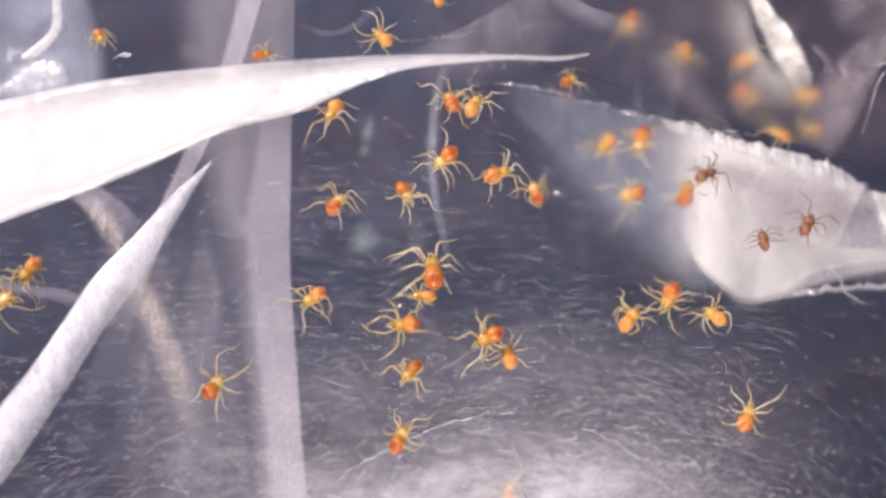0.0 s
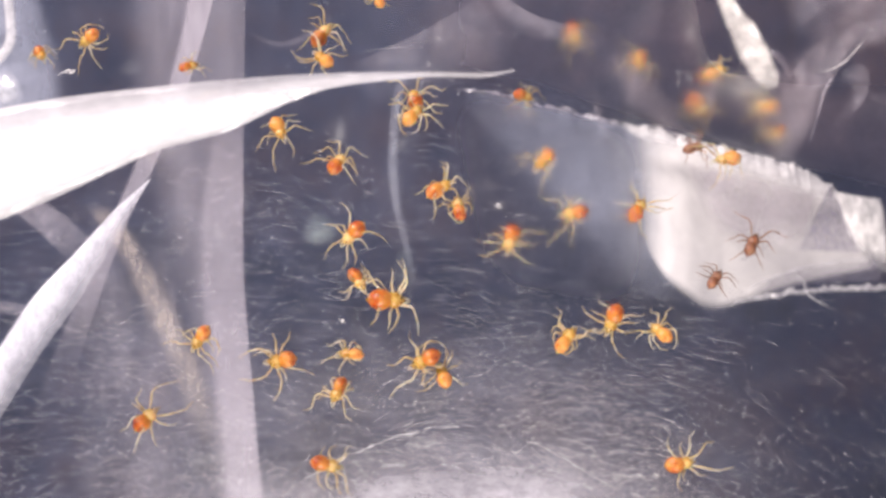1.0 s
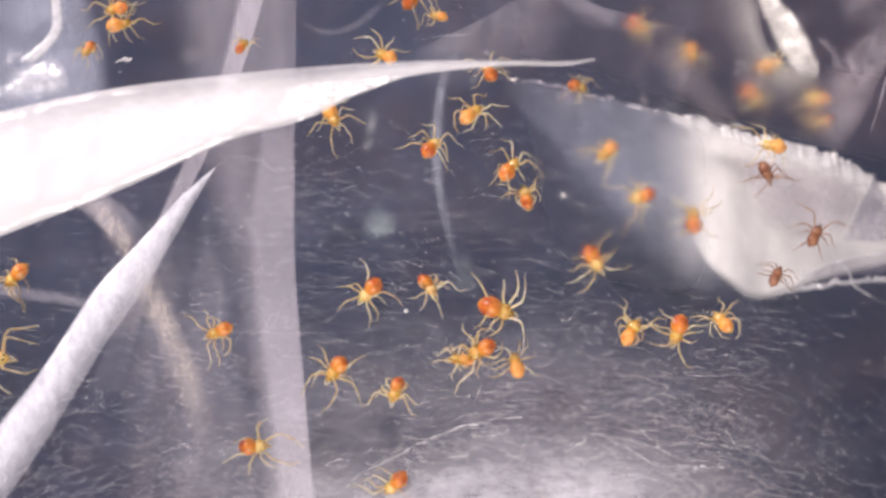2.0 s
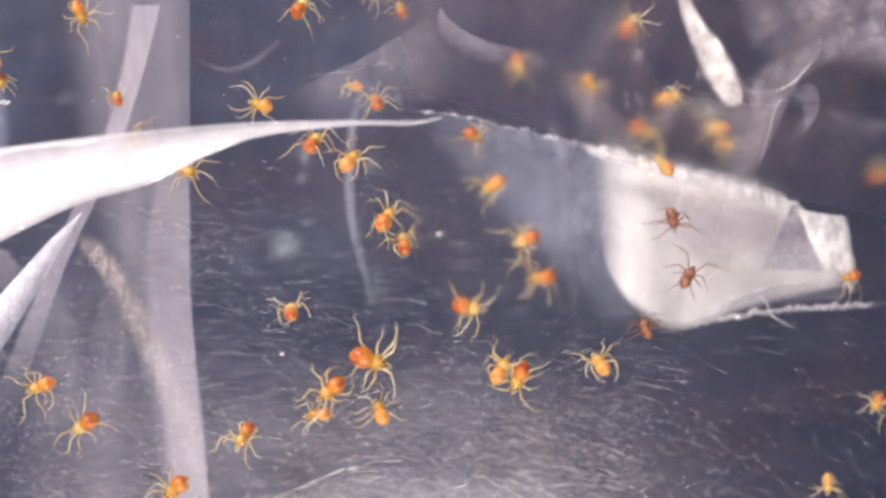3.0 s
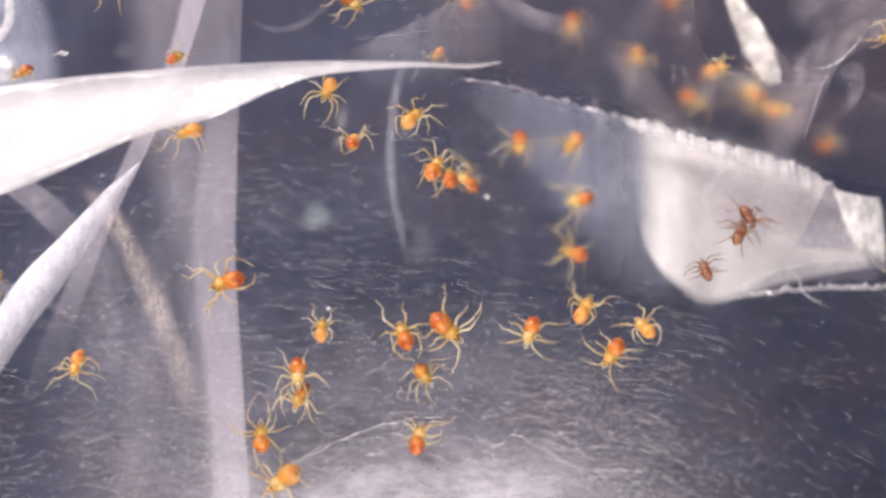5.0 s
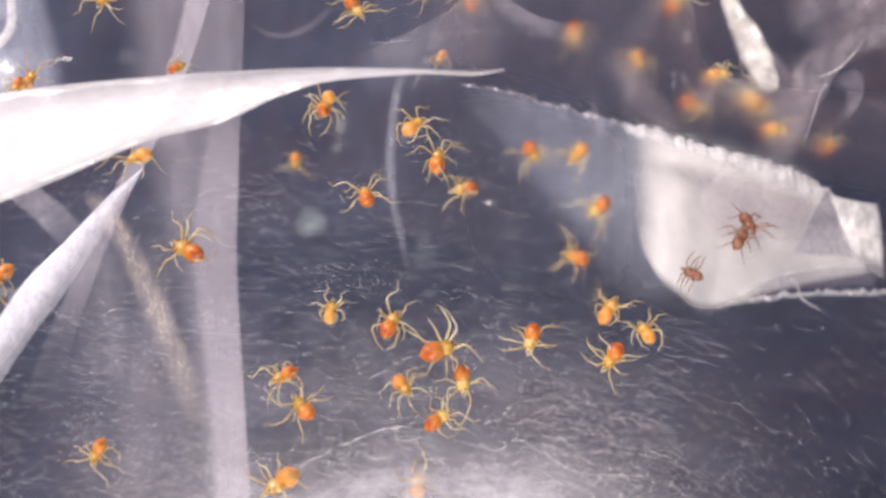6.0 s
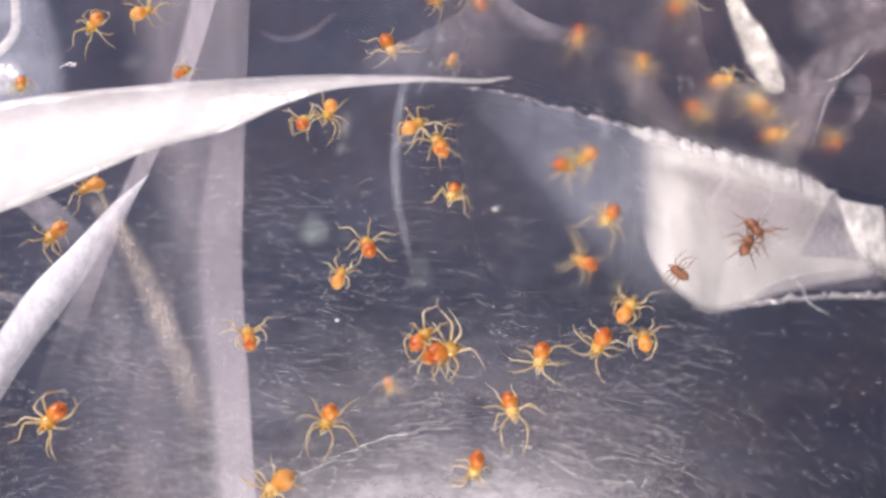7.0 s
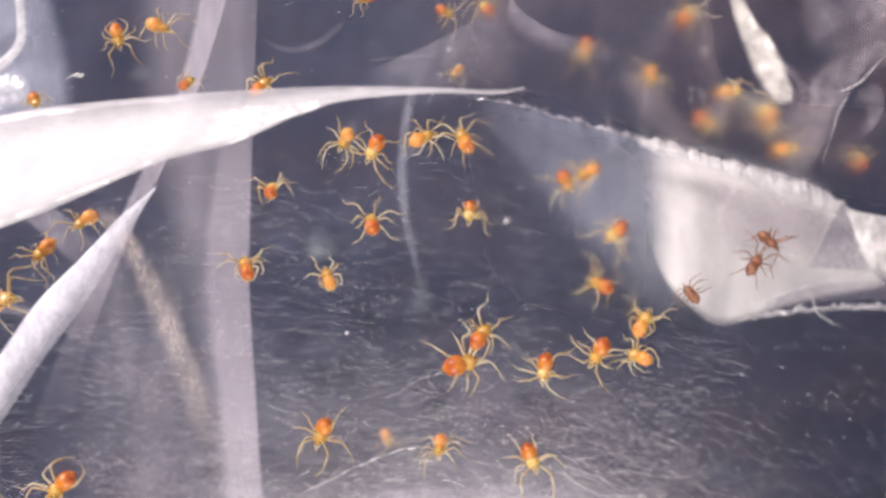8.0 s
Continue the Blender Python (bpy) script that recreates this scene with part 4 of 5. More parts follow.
KINDS = [build_spiderling(k) for k in ((1.0, 1.0, 0.4, 1.0, 1.0), (0.95, -1.4, 0.9, 0.88, 0.9), (1.05, 0.5, -0.8, 1.06, 1.05), (0.9, 1.5, -1.1, 0.92, 1.0), (1.0, -0.8, -0.6, 1.0, 0.86), (0.85, -1.7, 1.3, 0.82, 0.94))]
BROOD = KINDS + [copy_thing(KINDS[k % len(KINDS)], Matrix()) for k in range(55 - len(KINDS))]
# spiderlings before the bright panel, their backlit shade put into the colour
first_backlit = build_spiderling((1.0, 1.0, 0.2, 0.82, 0.9), BACKLIT_SKIN, BACKLIT_SKIN, BACKLIT_LEG, "small spiderling on the film, its backlit shade painted brown")
DARK = [first_backlit, copy_thing(first_backlit, Matrix()), copy_thing(first_backlit, Matrix())]
deal = random.Random(11)


def crawl(brood, size, rows, deep=None):
    """Key one spiderling: rows of seconds, x and z on the film in millimetres, and the way its head points in degrees. Its legs step as it goes."""
    who = brood.pop(0)
    size *= 1.08 if size > 1 else 0.98
    who.scale = (size, size, size)
    roll, nod, tilt = deal.uniform(-14, 14), deal.uniform(-14, 10), radians(deal.uniform(4, 40))
    keys = []
    for t, x, z, head in rows:
        a = radians(head)
        ahead, up = Vector((math.cos(a), 0, math.sin(a))), Vector((0, -math.cos(tilt), math.sin(tilt)))
        ahead = (ahead - ahead.dot(up) * up).normalized()
        side = up.cross(ahead)
        m = Matrix((ahead, side, up)).transposed().to_4x4()
        m.translation = Vector((x, deep or film_depth(x, z), z)) / 1000
        keys.append((t, m @ pose(0, 0, 0, roll, nod, 0)))
    walk(who, keys)
    legs = [c for c in who.children if c.name.startswith("leg")]
    for k, leg in enumerate(legs):
        at, base = leg.location.copy(), math.degrees(leg.rotation_euler.z) + deal.uniform(-24, 24)
        leg.scale = (deal.uniform(0.66, 1.24) * (0.78 if size < 0.72 else 1.0), 1.0, 1.0)
        phase, lift = deal.uniform(0, 6.28) + (k % 2) * math.pi, deal.uniform(-9, 7)
        steps, gone = [], 0.0
        for step in range(28):
            t = min(8.0, step * 0.3)
            near = max((r for r in rows if r[0] <= t), key=lambda r: r[0])
            after = min((r for r in rows if r[0] > t), key=lambda r: r[0], default=near)
            pace = math.hypot(after[1] - near[1], after[2] - near[2]) / max(0.1, after[0] - near[0])
            gone += min(0.25, pace * 0.3 * 0.55)
            swing = (4 + 15 * min(1.0, pace / 1.5)) * math.sin(gone * 14 + phase)
            steps.append((t, pose(*at, 0, lift * 0.5 + 3 * math.cos(gone * 14 + phase), base + swing)))
        walk(leg, steps)


# ---- what moves ----


def motions():
    brood, dark = list(BROOD), list(DARK)
    crawl(brood, 0.84, [(0, -4.01, 1.59, 70), (0.3, -4.26, 2.03, 68), (0.5, -3.12, 2.94, 71), (1, -1.72, 3.70, 71), (1.2, -1.63, 3.70, 65), (2.3, -0.37, 4.18, 65), (2.5, -0.42, 4.62, 73), (2.7, -0.68, 5.23, 67), (2.9, -0.62, 5.08, 67), (3, -0.23, 5.55, 74), (3.2, -0.70, 6.92, 72), (3.4, -0.06, 7.25, 60), (3.6, 0.39, 9.14, 50), (4, 2.71, 11.45, 70), (4.5, 3.19, 11.93, 113), (4.8, 3.33, 11.66, 111), (5, 3.39, 11.33, 106), (5.2, 3.38, 11.44, 97), (6.3, 3.63, 11.58, 96), (6.5, 3.54, 11.47, 98), (7, 3.75, 11.76, 102), (7.5, 3.67, 11.88, 110), (8, 3.63, 11.96, 116)])
    crawl(brood, 0.83, [(0, -1.46, 1.96, 298), (0.3, -1.39, 1.41, 295), (0.5, -0.98, 0.60, 303), (1, -1.09, -0.78, 299), (1.2, -1.10, -1.00, 302), (2.3, -0.75, -1.42, 303), (2.5, -1.01, -1.12, 302), (2.7, -1.62, -0.45, 294), (2.9, -1.61, -0.65, 374), (3, -1.24, -0.74, 454), (3.5, -1.05, 0.82, 459), (4, -1.08, 2.97, 454), (4.5, -1.30, 3.60, 453), (4.8, -0.75, 3.93, 445), (5, -0.73, 4.03, 446), (5.2, -0.71, 3.97, 447), (6.3, -2.31, 5.82, 454), (6.5, -2.32, 5.77, 449), (7, -2.97, 5.17, 451), (7.5, -4.02, 3.41, 448), (8, -4.51, 3.03, 450)])
    crawl(brood, 0.86, [(0, 0.02, 3.32, 225), (0.3, -0.12, 2.79, 225), (0.5, -0.23, 1.99, 229), (1, -1.28, 1.01, 226), (1.2, -1.61, 0.41, 229), (2.3, -4.49, -2.06, 228), (2.5, -5.85, -2.53, 214), (2.7, -7.25, -3.38, 221), (2.9, -8.67, -4.22, 216), (3, -9.12, -4.69, 213), (3.5, -11.57, -6.88, 224), (4, -13.13, -8.49, 224), (4.9, -15.44, -8.49, 224), (8, -15.94, -8.49, 232)])
    crawl(brood, 0.83, [(0, -4.98, -1.98, 217), (0.3, -6.25, -2.29, 223), (0.5, -6.44, -2.56, 220), (1, -7.08, -2.90, 237), (1.2, -7.67, -2.98, 225), (2.3, -9.19, -2.97, 203), (2.5, -9.71, -2.86, 204), (2.7, -10.44, -3.11, 195), (2.9, -10.66, -3.14, 193), (3, -10.73, -3.24, 199), (3.5, -11.08, -3.35, 216), (4, -11.58, -3.67, 237), (4.5, -11.87, -3.90, 242), (4.8, -11.63, -4.27, 253), (5, -11.22, -4.52, 255), (5.2, -10.95, -5.23, 261), (6.3, -10.09, -8.56, 245), (6.5, -9.77, -9.23, 252), (7.4, -9.77, -12.51, 252), (8, -9.77, -13.01, 260)])
    crawl(brood, 0.95, [(0, -1.55, -2.91, 184), (0.3, -2.57, -2.87, 180), (0.5, -3.44, -3.08, 184), (1, -4.08, -3.69, 188), (1.2, -4.17, -3.89, 195), (2.3, -4.63, -5.26, 240), (2.5, -5.46, -6.18, 205), (2.7, -6.14, -6.96, 226), (2.9, -6.02, -6.29, 224), (3, -5.80, -7.15, 223), (3.5, -6.32, -7.58, 206), (4, -4.93, -7.62, 159), (4.5, -5.83, -7.53, 121), (4.8, -4.86, -7.39, 88), (5, -4.16, -7.02, 94), (5.2, -3.76, -6.65, 93), (6.3, -2.51, -5.63, 173), (6.5, -2.37, -5.63, 239), (7, -2.00, -6.02, 250), (7.5, -2.30, -6.21, 241), (8, -2.57, -6.04, 250)])
    crawl(brood, 0.90, [(0, -1.21, -4.89, 234), (0.3, -1.72, -4.83, 230), (0.5, -1.70, -4.96, 239), (1, -1.83, -5.01, 252), (1.2, -1.85, -5.10, 237), (2.3, -2.28, -5.39, 258), (2.5, -2.60, -5.39, 254), (2.7, -3.18, -5.55, 250), (2.9, -3.49, -5.44, 250), (3, -3.11, -5.37, 245), (3.5, -3.29, -5.62, 219), (4, -3.31, -5.52, 220), (4.5, -3.27, -5.58, 215), (4.8, -3.15, -5.78, 241), (5, -2.66, -5.71, 251), (5.2, -2.72, -5.56, 245), (6.3, -3.83, -4.02, 165), (6.5, -4.12, -3.43, 85), (7, -5.06, -2.93, 101), (7.5, -5.10, -1.10, 98), (8, -5.52, 0.18, 102)])
    crawl(brood, 1.02, [(0, -0.45, -0.88, 95), (0.3, -0.37, -0.62, 101), (0.5, -0.41, -0.69, 64), (1, 0.15, -1.44, -2), (1.2, 0.47, -1.51, 0), (2.3, 2.08, -2.34, -29), (2.5, 2.08, -2.28, -31), (2.7, 1.57, -2.60, -21), (2.9, 1.41, -2.66, -21), (3, 1.70, -2.54, -21), (3.5, 1.66, -2.55, -19), (4, 1.85, -2.77, -31), (4.5, 1.83, -2.80, -31), (4.8, 2.50, -2.86, -27), (5, 2.92, -2.95, -44), (5.2, 2.94, -3.37, -19), (6.3, 2.44, -3.50, 22), (6.5, 2.60, -3.35, 18), (7, 2.46, -3.31, 17), (7.5, 2.70, -3.24, 23), (8, 2.75, -3.30, 17)])
    crawl(brood, 1.00, [(0, 1.68, -3.43, 211), (0.3, 1.44, -3.71, 206), (0.5, 1.48, -3.71, 208), (1, 1.41, -3.76, 208), (1.2, 1.31, -3.84, 213), (2.3, 0.83, -3.72, 209), (2.5, 0.50, -3.77, 213), (2.7, 0.20, -3.62, 216), (2.9, -0.09, -3.83, 218), (3, 0.09, -3.60, 221), (3.5, 0.26, -3.60, 203), (4, 0.53, -3.45, 159), (4.5, 0.13, -3.70, 147), (4.8, 0.80, -3.40, 136), (5, 1.27, -3.22, 110), (5.2, 1.26, -3.13, 106), (6.3, 0.59, -2.56, 63), (6.5, 0.66, -2.62, 63), (7, 1.64, -2.95, 56), (7.5, 2.55, -2.75, 57), (8, 3.48, -2.33, 63)])
    crawl(brood, 0.78, [(0, 2.43, -4.11, 98), (0.3, 2.30, -4.05, 96), (0.5, 2.01, -4.25, 97), (1, 2.05, -4.30, 102), (1.2, 2.27, -4.39, 97), (2.3, 2.42, -4.16, 98), (2.5, 2.23, -4.11, 99), (2.7, 1.81, -4.34, 99), (2.9, 1.60, -4.49, 99), (3, 1.86, -4.44, 104), (3.5, 1.85, -4.47, 86), (4, 1.62, -4.45, 85), (4.5, 1.92, -4.97, 94), (4.8, 1.98, -4.57, 14), (5, 2.08, -4.83, -65), (5.2, 1.99, -5.06, -90), (6.3, 1.10, -5.04, -10), (6.5, 2.44, -3.85, 54), (7, 2.18, -3.70, -25), (7.5, 2.19, -5.18, -97), (8, 1.93, -6.62, -96)])
    crawl(brood, 0.92, [(0, -1.55, -7.20, 67), (0.3, -2.28, -7.25, 68), (0.5, -2.52, -7.31, 67), (1, -2.30, -7.70, -12), (1.2, -2.10, -7.91, -59), (2.3, -2.39, -8.78, -139), (2.5, -2.91, -8.78, -126), (2.7, -2.62, -8.91, -147), (3, -1.52, -8.78, -158), (3.5, -1.63, -8.80, -193), (4, -0.90, -8.02, -223), (4.5, 0.52, -7.77, -256), (4.8, 1.56, -7.45, -276), (5, 1.88, -7.05, -279), (5.2, 1.95, -7.23, -284), (6.3, 2.69, -5.92, -364), (6.5, 2.74, -6.21, -444), (7, 3.58, -7.67, -462), (7.5, 3.95, -8.80, -458), (8, 4.20, -9.59, -459)])
    crawl(brood, 0.95, [(0, -8.66, -5.30, 61), (0.3, -9.32, -5.14, 58), (0.5, -9.37, -5.36, 57), (1, -9.13, -5.89, 53), (1.2, -9.07, -6.55, 39), (2.3, -7.05, -7.33, -40), (2.5, -7.55, -7.23, -111), (2.7, -8.03, -7.76, -111), (3, -6.47, -8.65, -105), (3.5, -6.56, -9.28, -98), (4, -5.47, -8.89, -101), (4.5, -4.66, -6.21, -91), (4.8, -3.25, -5.56, -87), (5, -2.77, -4.74, -87), (5.2, -1.87, -4.46, -85), (6.3, 4.62, -4.99, -84), (6.5, 4.88, -5.15, -78), (7, 5.00, -5.50, -76), (7.5, 5.35, -6.10, -84), (8, 5.34, -6.90, -72)])
    crawl(brood, 0.78, [(0, -0.84, -1.92, 179), (0.3, -1.25, -1.91, 179), (0.5, -1.35, -2.50, 182), (1, -1.45, -3.55, 175), (1.2, -1.36, -4.02, 175), (2.3, 0.61, -4.14, 176), (2.5, 0.35, -4.09, 176), (2.7, 0.19, -3.93, 175), (2.9, -0.21, -4.04, 184), (3, -0.46, -4.59, 183), (3.5, -2.67, -4.57, 175), (4, -2.75, -3.52, 95), (4.5, -2.20, -3.26, 58), (4.8, -1.87, -2.99, 58), (5, -1.92, -3.00, 88), (5.2, -1.77, -2.95, 91), (6.3, -1.58, -1.61, 80), (6.5, -1.44, -1.24, 83), (7, -1.56, -0.55, 76), (7.5, -2.62, -0.60, 108), (8, -2.41, -0.15, 106)])
    crawl(brood, 1.07, [(0, -3.39, -12.96, 231), (4.1, -3.39, -12.46, 223), (5, -3.39, -8.96, 223), (5.2, -3.45, -8.88, 220), (6.3, -3.56, -8.90, 221), (6.5, -3.60, -9.04, 223), (7, -3.92, -8.76, 226), (7.9, -3.92, -12.03, 226), (8, -3.92, -12.53, 234)])
    crawl(brood, 1.03, [(0, -9.74, -11.50, 211), (3.1, -9.74, -11.00, 203), (4, -9.74, -9.80, 203), (4.5, -7.96, -7.88, 201), (4.8, -6.51, -4.19, 199), (5, -5.56, -1.32, 198), (5.2, -5.27, 0.84, 118), (6.3, -8.56, -1.05, 198), (6.5, -9.60, -2.52, 229), (7, -12.52, -6.16, 231), (7.5, -13.81, -8.11, 229), (8, -12.44, -8.20, 227)])
    crawl(brood, 0.8, [(0, -4.18, 5.02, 250), (0.3, -4.44, 5.07, 241), (0.5, -4.42, 5.03, 240), (1, -3.90, 4.95, 290), (1.2, -4.15, 4.98, 288), (2.3, -4.36, 5.01, 296), (2.5, -4.58, 4.84, 305), (2.7, -4.75, 4.82, 302), (2.9, -4.90, 4.80, 310), (3, -4.96, 4.65, 316), (3.5, -5.05, 4.84, 311), (4, -5.04, 4.76, 310), (4.5, -5.75, 4.91, 260), (4.8, -6.68, 4.45, 210), (5, -7.11, 4.30, 203), (5.2, -7.36, 4.35, 209), (6.3, -9.47, 3.37, 204), (6.5, -9.48, 3.45, 208), (7, -11.16, 2.62, 206), (7.5, -11.04, 2.36, 214), (8, -11.65, 1.78, 223)])
    crawl(brood, 0.90, [(0, -15.70, -0.95, 232), (1, -15.80, -0.53, 230), (2.3, -16.41, -0.86, 226), (3, -14.09, -0.45, 230), (4.8, -14.64, -1.45, 225), (6.3, -13.96, -0.58, 226), (6.5, -13.30, 0.14, 232), (7, -12.45, 0.88, 225), (7.5, -12.61, 1.59, 225), (8, -13.15, 0.70, 225)])
    crawl(brood, 1.10, [(0, -16.67, -2.13, -4), (0.5, -16.87, -2.03, 3), (2.3, -17.11, -4.17, -3), (3, -15.01, -3.38, 3), (7, -15.92, -2.19, 1), (8, -14.65, -1.25, 3)])
    crawl(brood, 0.84, [(0, 3.53, 2.07, 102), (0.3, 3.19, 1.99, 95), (0.5, 3.11, 2.17, 102), (1, 2.81, 1.99, 100), (1.2, 2.73, 1.98, 102), (2.3, 3.23, 2.08, 96), (2.5, 3.47, 2.15, 102), (2.7, 3.02, 1.97, 104), (2.9, 2.86, 1.59, 95), (3, 2.98, 1.80, 98), (3.5, 3.01, 2.10, 100), (4, 3.10, 2.28, 113), (4.5, 3.03, 2.34, 107), (4.8, 3.23, 2.31, 116), (5, 3.51, 2.64, 127), (5.2, 3.47, 2.50, 131), (6.3, 3.01, 2.54, 211), (6.5, 2.65, 2.60, 198), (7, 2.65, 2.50, 258), (7.5, 2.78, 2.42, 268), (8, 2.90, 2.24, 268)])
    crawl(brood, 0.88, [(0, 2.24, 2.71, 29), (0.3, 2.26, 2.78, 29), (0.5, 2.04, 2.61, 39), (1, 2.24, 2.68, 37), (1.2, 2.25, 2.70, 42), (2.3, 2.49, 3.15, 61), (2.5, 2.45, 3.02, 54), (2.7, 2.16, 2.92, 58), (2.9, 2.07, 2.60, 63), (3, 2.47, 2.70, 66), (3.5, 2.21, 2.75, 67), (4, 2.09, 3.18, 66), (4.5, 2.19, 3.05, 69), (4.8, 2.49, 2.88, 77), (5, 2.43, 3.16, 70), (5.2, 2.49, 3.14, 62), (6.3, 2.35, 4.04, 98), (6.5, 2.31, 4.26, 103), (7, 2.16, 4.51, 112), (7.5, 2.33, 4.87, 112), (8, 2.70, 5.12, 111)])
    crawl(brood, 0.89, [(0, 1.25, 5.36, 66), (0.3, 1.21, 5.51, 62), (0.5, 1.26, 5.62, 56), (1, 1.21, 5.49, 58), (1.2, 1.20, 5.23, 54), (2.3, 0.96, 5.01, 48), (2.5, 0.98, 4.89, 52), (2.7, 0.95, 5.09, 61), (2.9, 1.04, 4.83, 57), (3, 1.16, 4.84, 61), (3.5, 1.03, 4.96, 60), (4, 1.12, 4.99, 67), (4.5, 1.14, 5.02, 68), (4.8, 1.27, 5.17, 64), (5, 1.55, 4.97, 58), (5.2, 1.54, 4.92, 49), (6.3, 1.48, 4.89, 48), (6.5, 1.41, 4.90, 46), (7, 1.29, 5.11, 39), (7.5, 1.21, 5.14, 36), (8, 1.21, 5.06, 33)])
    crawl(brood, 0.81, [(0, 0.28, 5.51, 104), (0.3, 0.67, 5.51, 99), (0.5, 0.72, 5.62, 100), (1, 1.14, 6.25, 99), (1.2, 1.24, 6.22, 103), (2.3, 1.82, 8.02, 103), (2.5, 1.77, 8.25, 100), (2.7, 1.58, 8.02, 99), (2.9, 1.76, 7.85, 102), (3, 1.65, 7.84, 103), (3.5, 1.79, 8.01, 99), (4, 3.26, 5.53, 102), (4.5, 2.87, 4.31, 104), (4.8, 3.40, 3.35, 99), (5, 2.86, 2.78, 97), (5.2, 2.93, 2.65, 97), (6.3, -1.14, 1.63, 102), (6.5, -0.98, -0.06, 101), (7, -0.55, 0.58, 104), (7.5, -0.68, 2.00, 103), (8, -0.76, 1.89, 97)])
    crawl(brood, 0.69, [(0, -0.22, 10.77, 93), (0.3, -0.39, 10.62, 86), (0.5, -0.35, 10.90, 90), (1, -0.51, 11.05, 98), (1.2, -0.55, 10.92, 106), (2.3, -0.15, 9.53, 156), (2.5, 0.22, 9.27, 151), (2.7, 0.50, 8.91, 158), (2.9, 0.46, 8.83, 154), (3, 0.69, 8.49, 153), (3.5, 1.68, 8.37, 203), (4, 1.72, 8.29, 253), (4.5, 1.86, 8.33, 257), (4.8, 1.97, 8.46, 249), (5, 2.13, 8.64, 241), (5.2, 2.23, 8.85, 248), (6.3, 2.22, 8.86, 243), (6.5, 2.27, 8.90, 241), (7, 2.47, 8.95, 242), (7.5, 2.40, 8.85, 246), (8, 2.30, 8.89, 236)])
    crawl(brood, 0.85, [(0, 2.50, -9.20, 89), (0.5, 3.45, -10.58, 87), (4, 2.34, -10.33, 90), (5.2, 1.65, -10.37, 94), (6.3, 1.85, -8.23, 88), (6.5, 2.01, -8.53, 90), (7, 1.93, -9.97, 86), (7.9, 1.93, -11.87, 86), (8, 1.93, -12.37, 94)])
    crawl(brood, 0.92, [(0, 7.17, -2.67, 56), (0.3, 6.86, -2.82, 63), (0.5, 6.84, -2.90, 64), (1, 6.89, -3.00, 55), (1.2, 6.92, -3.14, 64), (2.3, 6.91, -2.93, 58), (2.5, 6.78, -2.87, 62), (2.7, 6.27, -2.90, 62), (2.9, 6.27, -3.10, 57), (3, 6.53, -2.98, 61), (3.5, 6.39, -3.15, 61), (4, 6.87, -2.89, 63), (4.5, 6.83, -2.83, 57), (4.8, 7.39, -2.20, 62), (5, 8.09, -2.09, 64), (5.2, 8.25, -2.40, 61), (6.3, 9.16, -1.80, 60), (6.5, 9.19, -1.84, 56), (7, 9.41, -1.63, 59), (7.5, 9.72, -1.71, 58), (8, 9.54, -1.67, 62)])
    crawl(brood, 0.92, [(0, 8.53, -1.92, 246), (0.3, 8.60, -1.79, 251), (0.5, 8.39, -2.12, 251), (1, 8.51, -2.34, 246), (1.2, 8.65, -2.47, 253), (2.3, 8.30, -3.20, 251), (2.5, 7.96, -3.09, 246), (2.7, 7.52, -3.44, 254), (2.9, 6.76, -3.57, 246), (3, 7.05, -3.35, 248), (3.5, 7.17, -3.58, 252), (4, 7.17, -4.16, 220), (4.5, 7.89, -4.06, 240), (4.8, 8.67, -3.78, 241), (5, 9.03, -3.80, 239), (5.2, 9.02, -3.90, 238), (6.3, 8.90, -3.52, 236), (6.5, 8.77, -3.13, 235), (7, 8.25, -2.98, 242), (7.5, 8.04, -2.89, 242), (8, 7.74, -2.88, 240)])
    crawl(brood, 0.86, [(0, 10.32, -2.63, 129), (0.3, 10.42, -2.74, 124), (0.5, 10.05, -2.78, 122), (1, 10.39, -2.83, 129), (1.2, 10.48, -2.81, 120), (2.3, 10.22, -2.75, 120), (2.5, 10.42, -2.62, 115), (2.7, 10.04, -2.76, 121), (2.9, 9.89, -3.16, 118), (3, 10.14, -2.93, 114), (3.5, 9.98, -3.02, 112), (4, 9.92, -3.14, 113), (4.5, 9.62, -3.12, 119), (4.8, 10.04, -2.86, 116), (5, 10.30, -2.82, 123), (5.2, 10.40, -2.87, 115), (6.3, 10.29, -2.75, 110), (6.5, 10.26, -2.73, 102), (7, 10.01, -2.85, 94), (7.5, 9.89, -2.93, 100), (8, 9.34, -3.01, 150)])
    crawl(brood, 0.85, [(0, 11.55, -6.33, 66), (0.3, 11.35, -6.32, 60), (0.5, 11.19, -6.52, 58), (1, 11.13, -7.70, 8), (1.2, 10.79, -8.10, -41), (2.1, 10.79, -12.34, -41), (8, 10.79, -12.84, -33)])
    crawl(brood, 0.72, [(0, -13.95, 8.45, 293), (0.3, -13.66, 8.47, 298), (0.5, -13.60, 8.51, 300), (1, -14.10, 8.45, 293), (1.2, -14.21, 8.31, 291), (2.3, -14.53, 7.90, 241), (2.5, -14.31, 7.73, 235), (2.7, -14.09, 7.82, 235), (2.9, -13.03, 8.75, 285), (3, -13.09, 8.53, 287), (3.5, -14.53, 7.82, 270), (4, -14.23, 7.62, 260), (4.5, -14.06, 7.35, 250), (4.8, -13.95, 6.79, 243), (5, -14.20, 6.75, 237), (5.2, -14.42, 6.82, 232), (6.3, -14.19, 6.28, 282), (6.5, -14.11, 6.52, 288), (7, -14.49, 6.68, 278), (7.5, -14.42, 6.46, 284), (8, -14.09, 6.48, 292)])
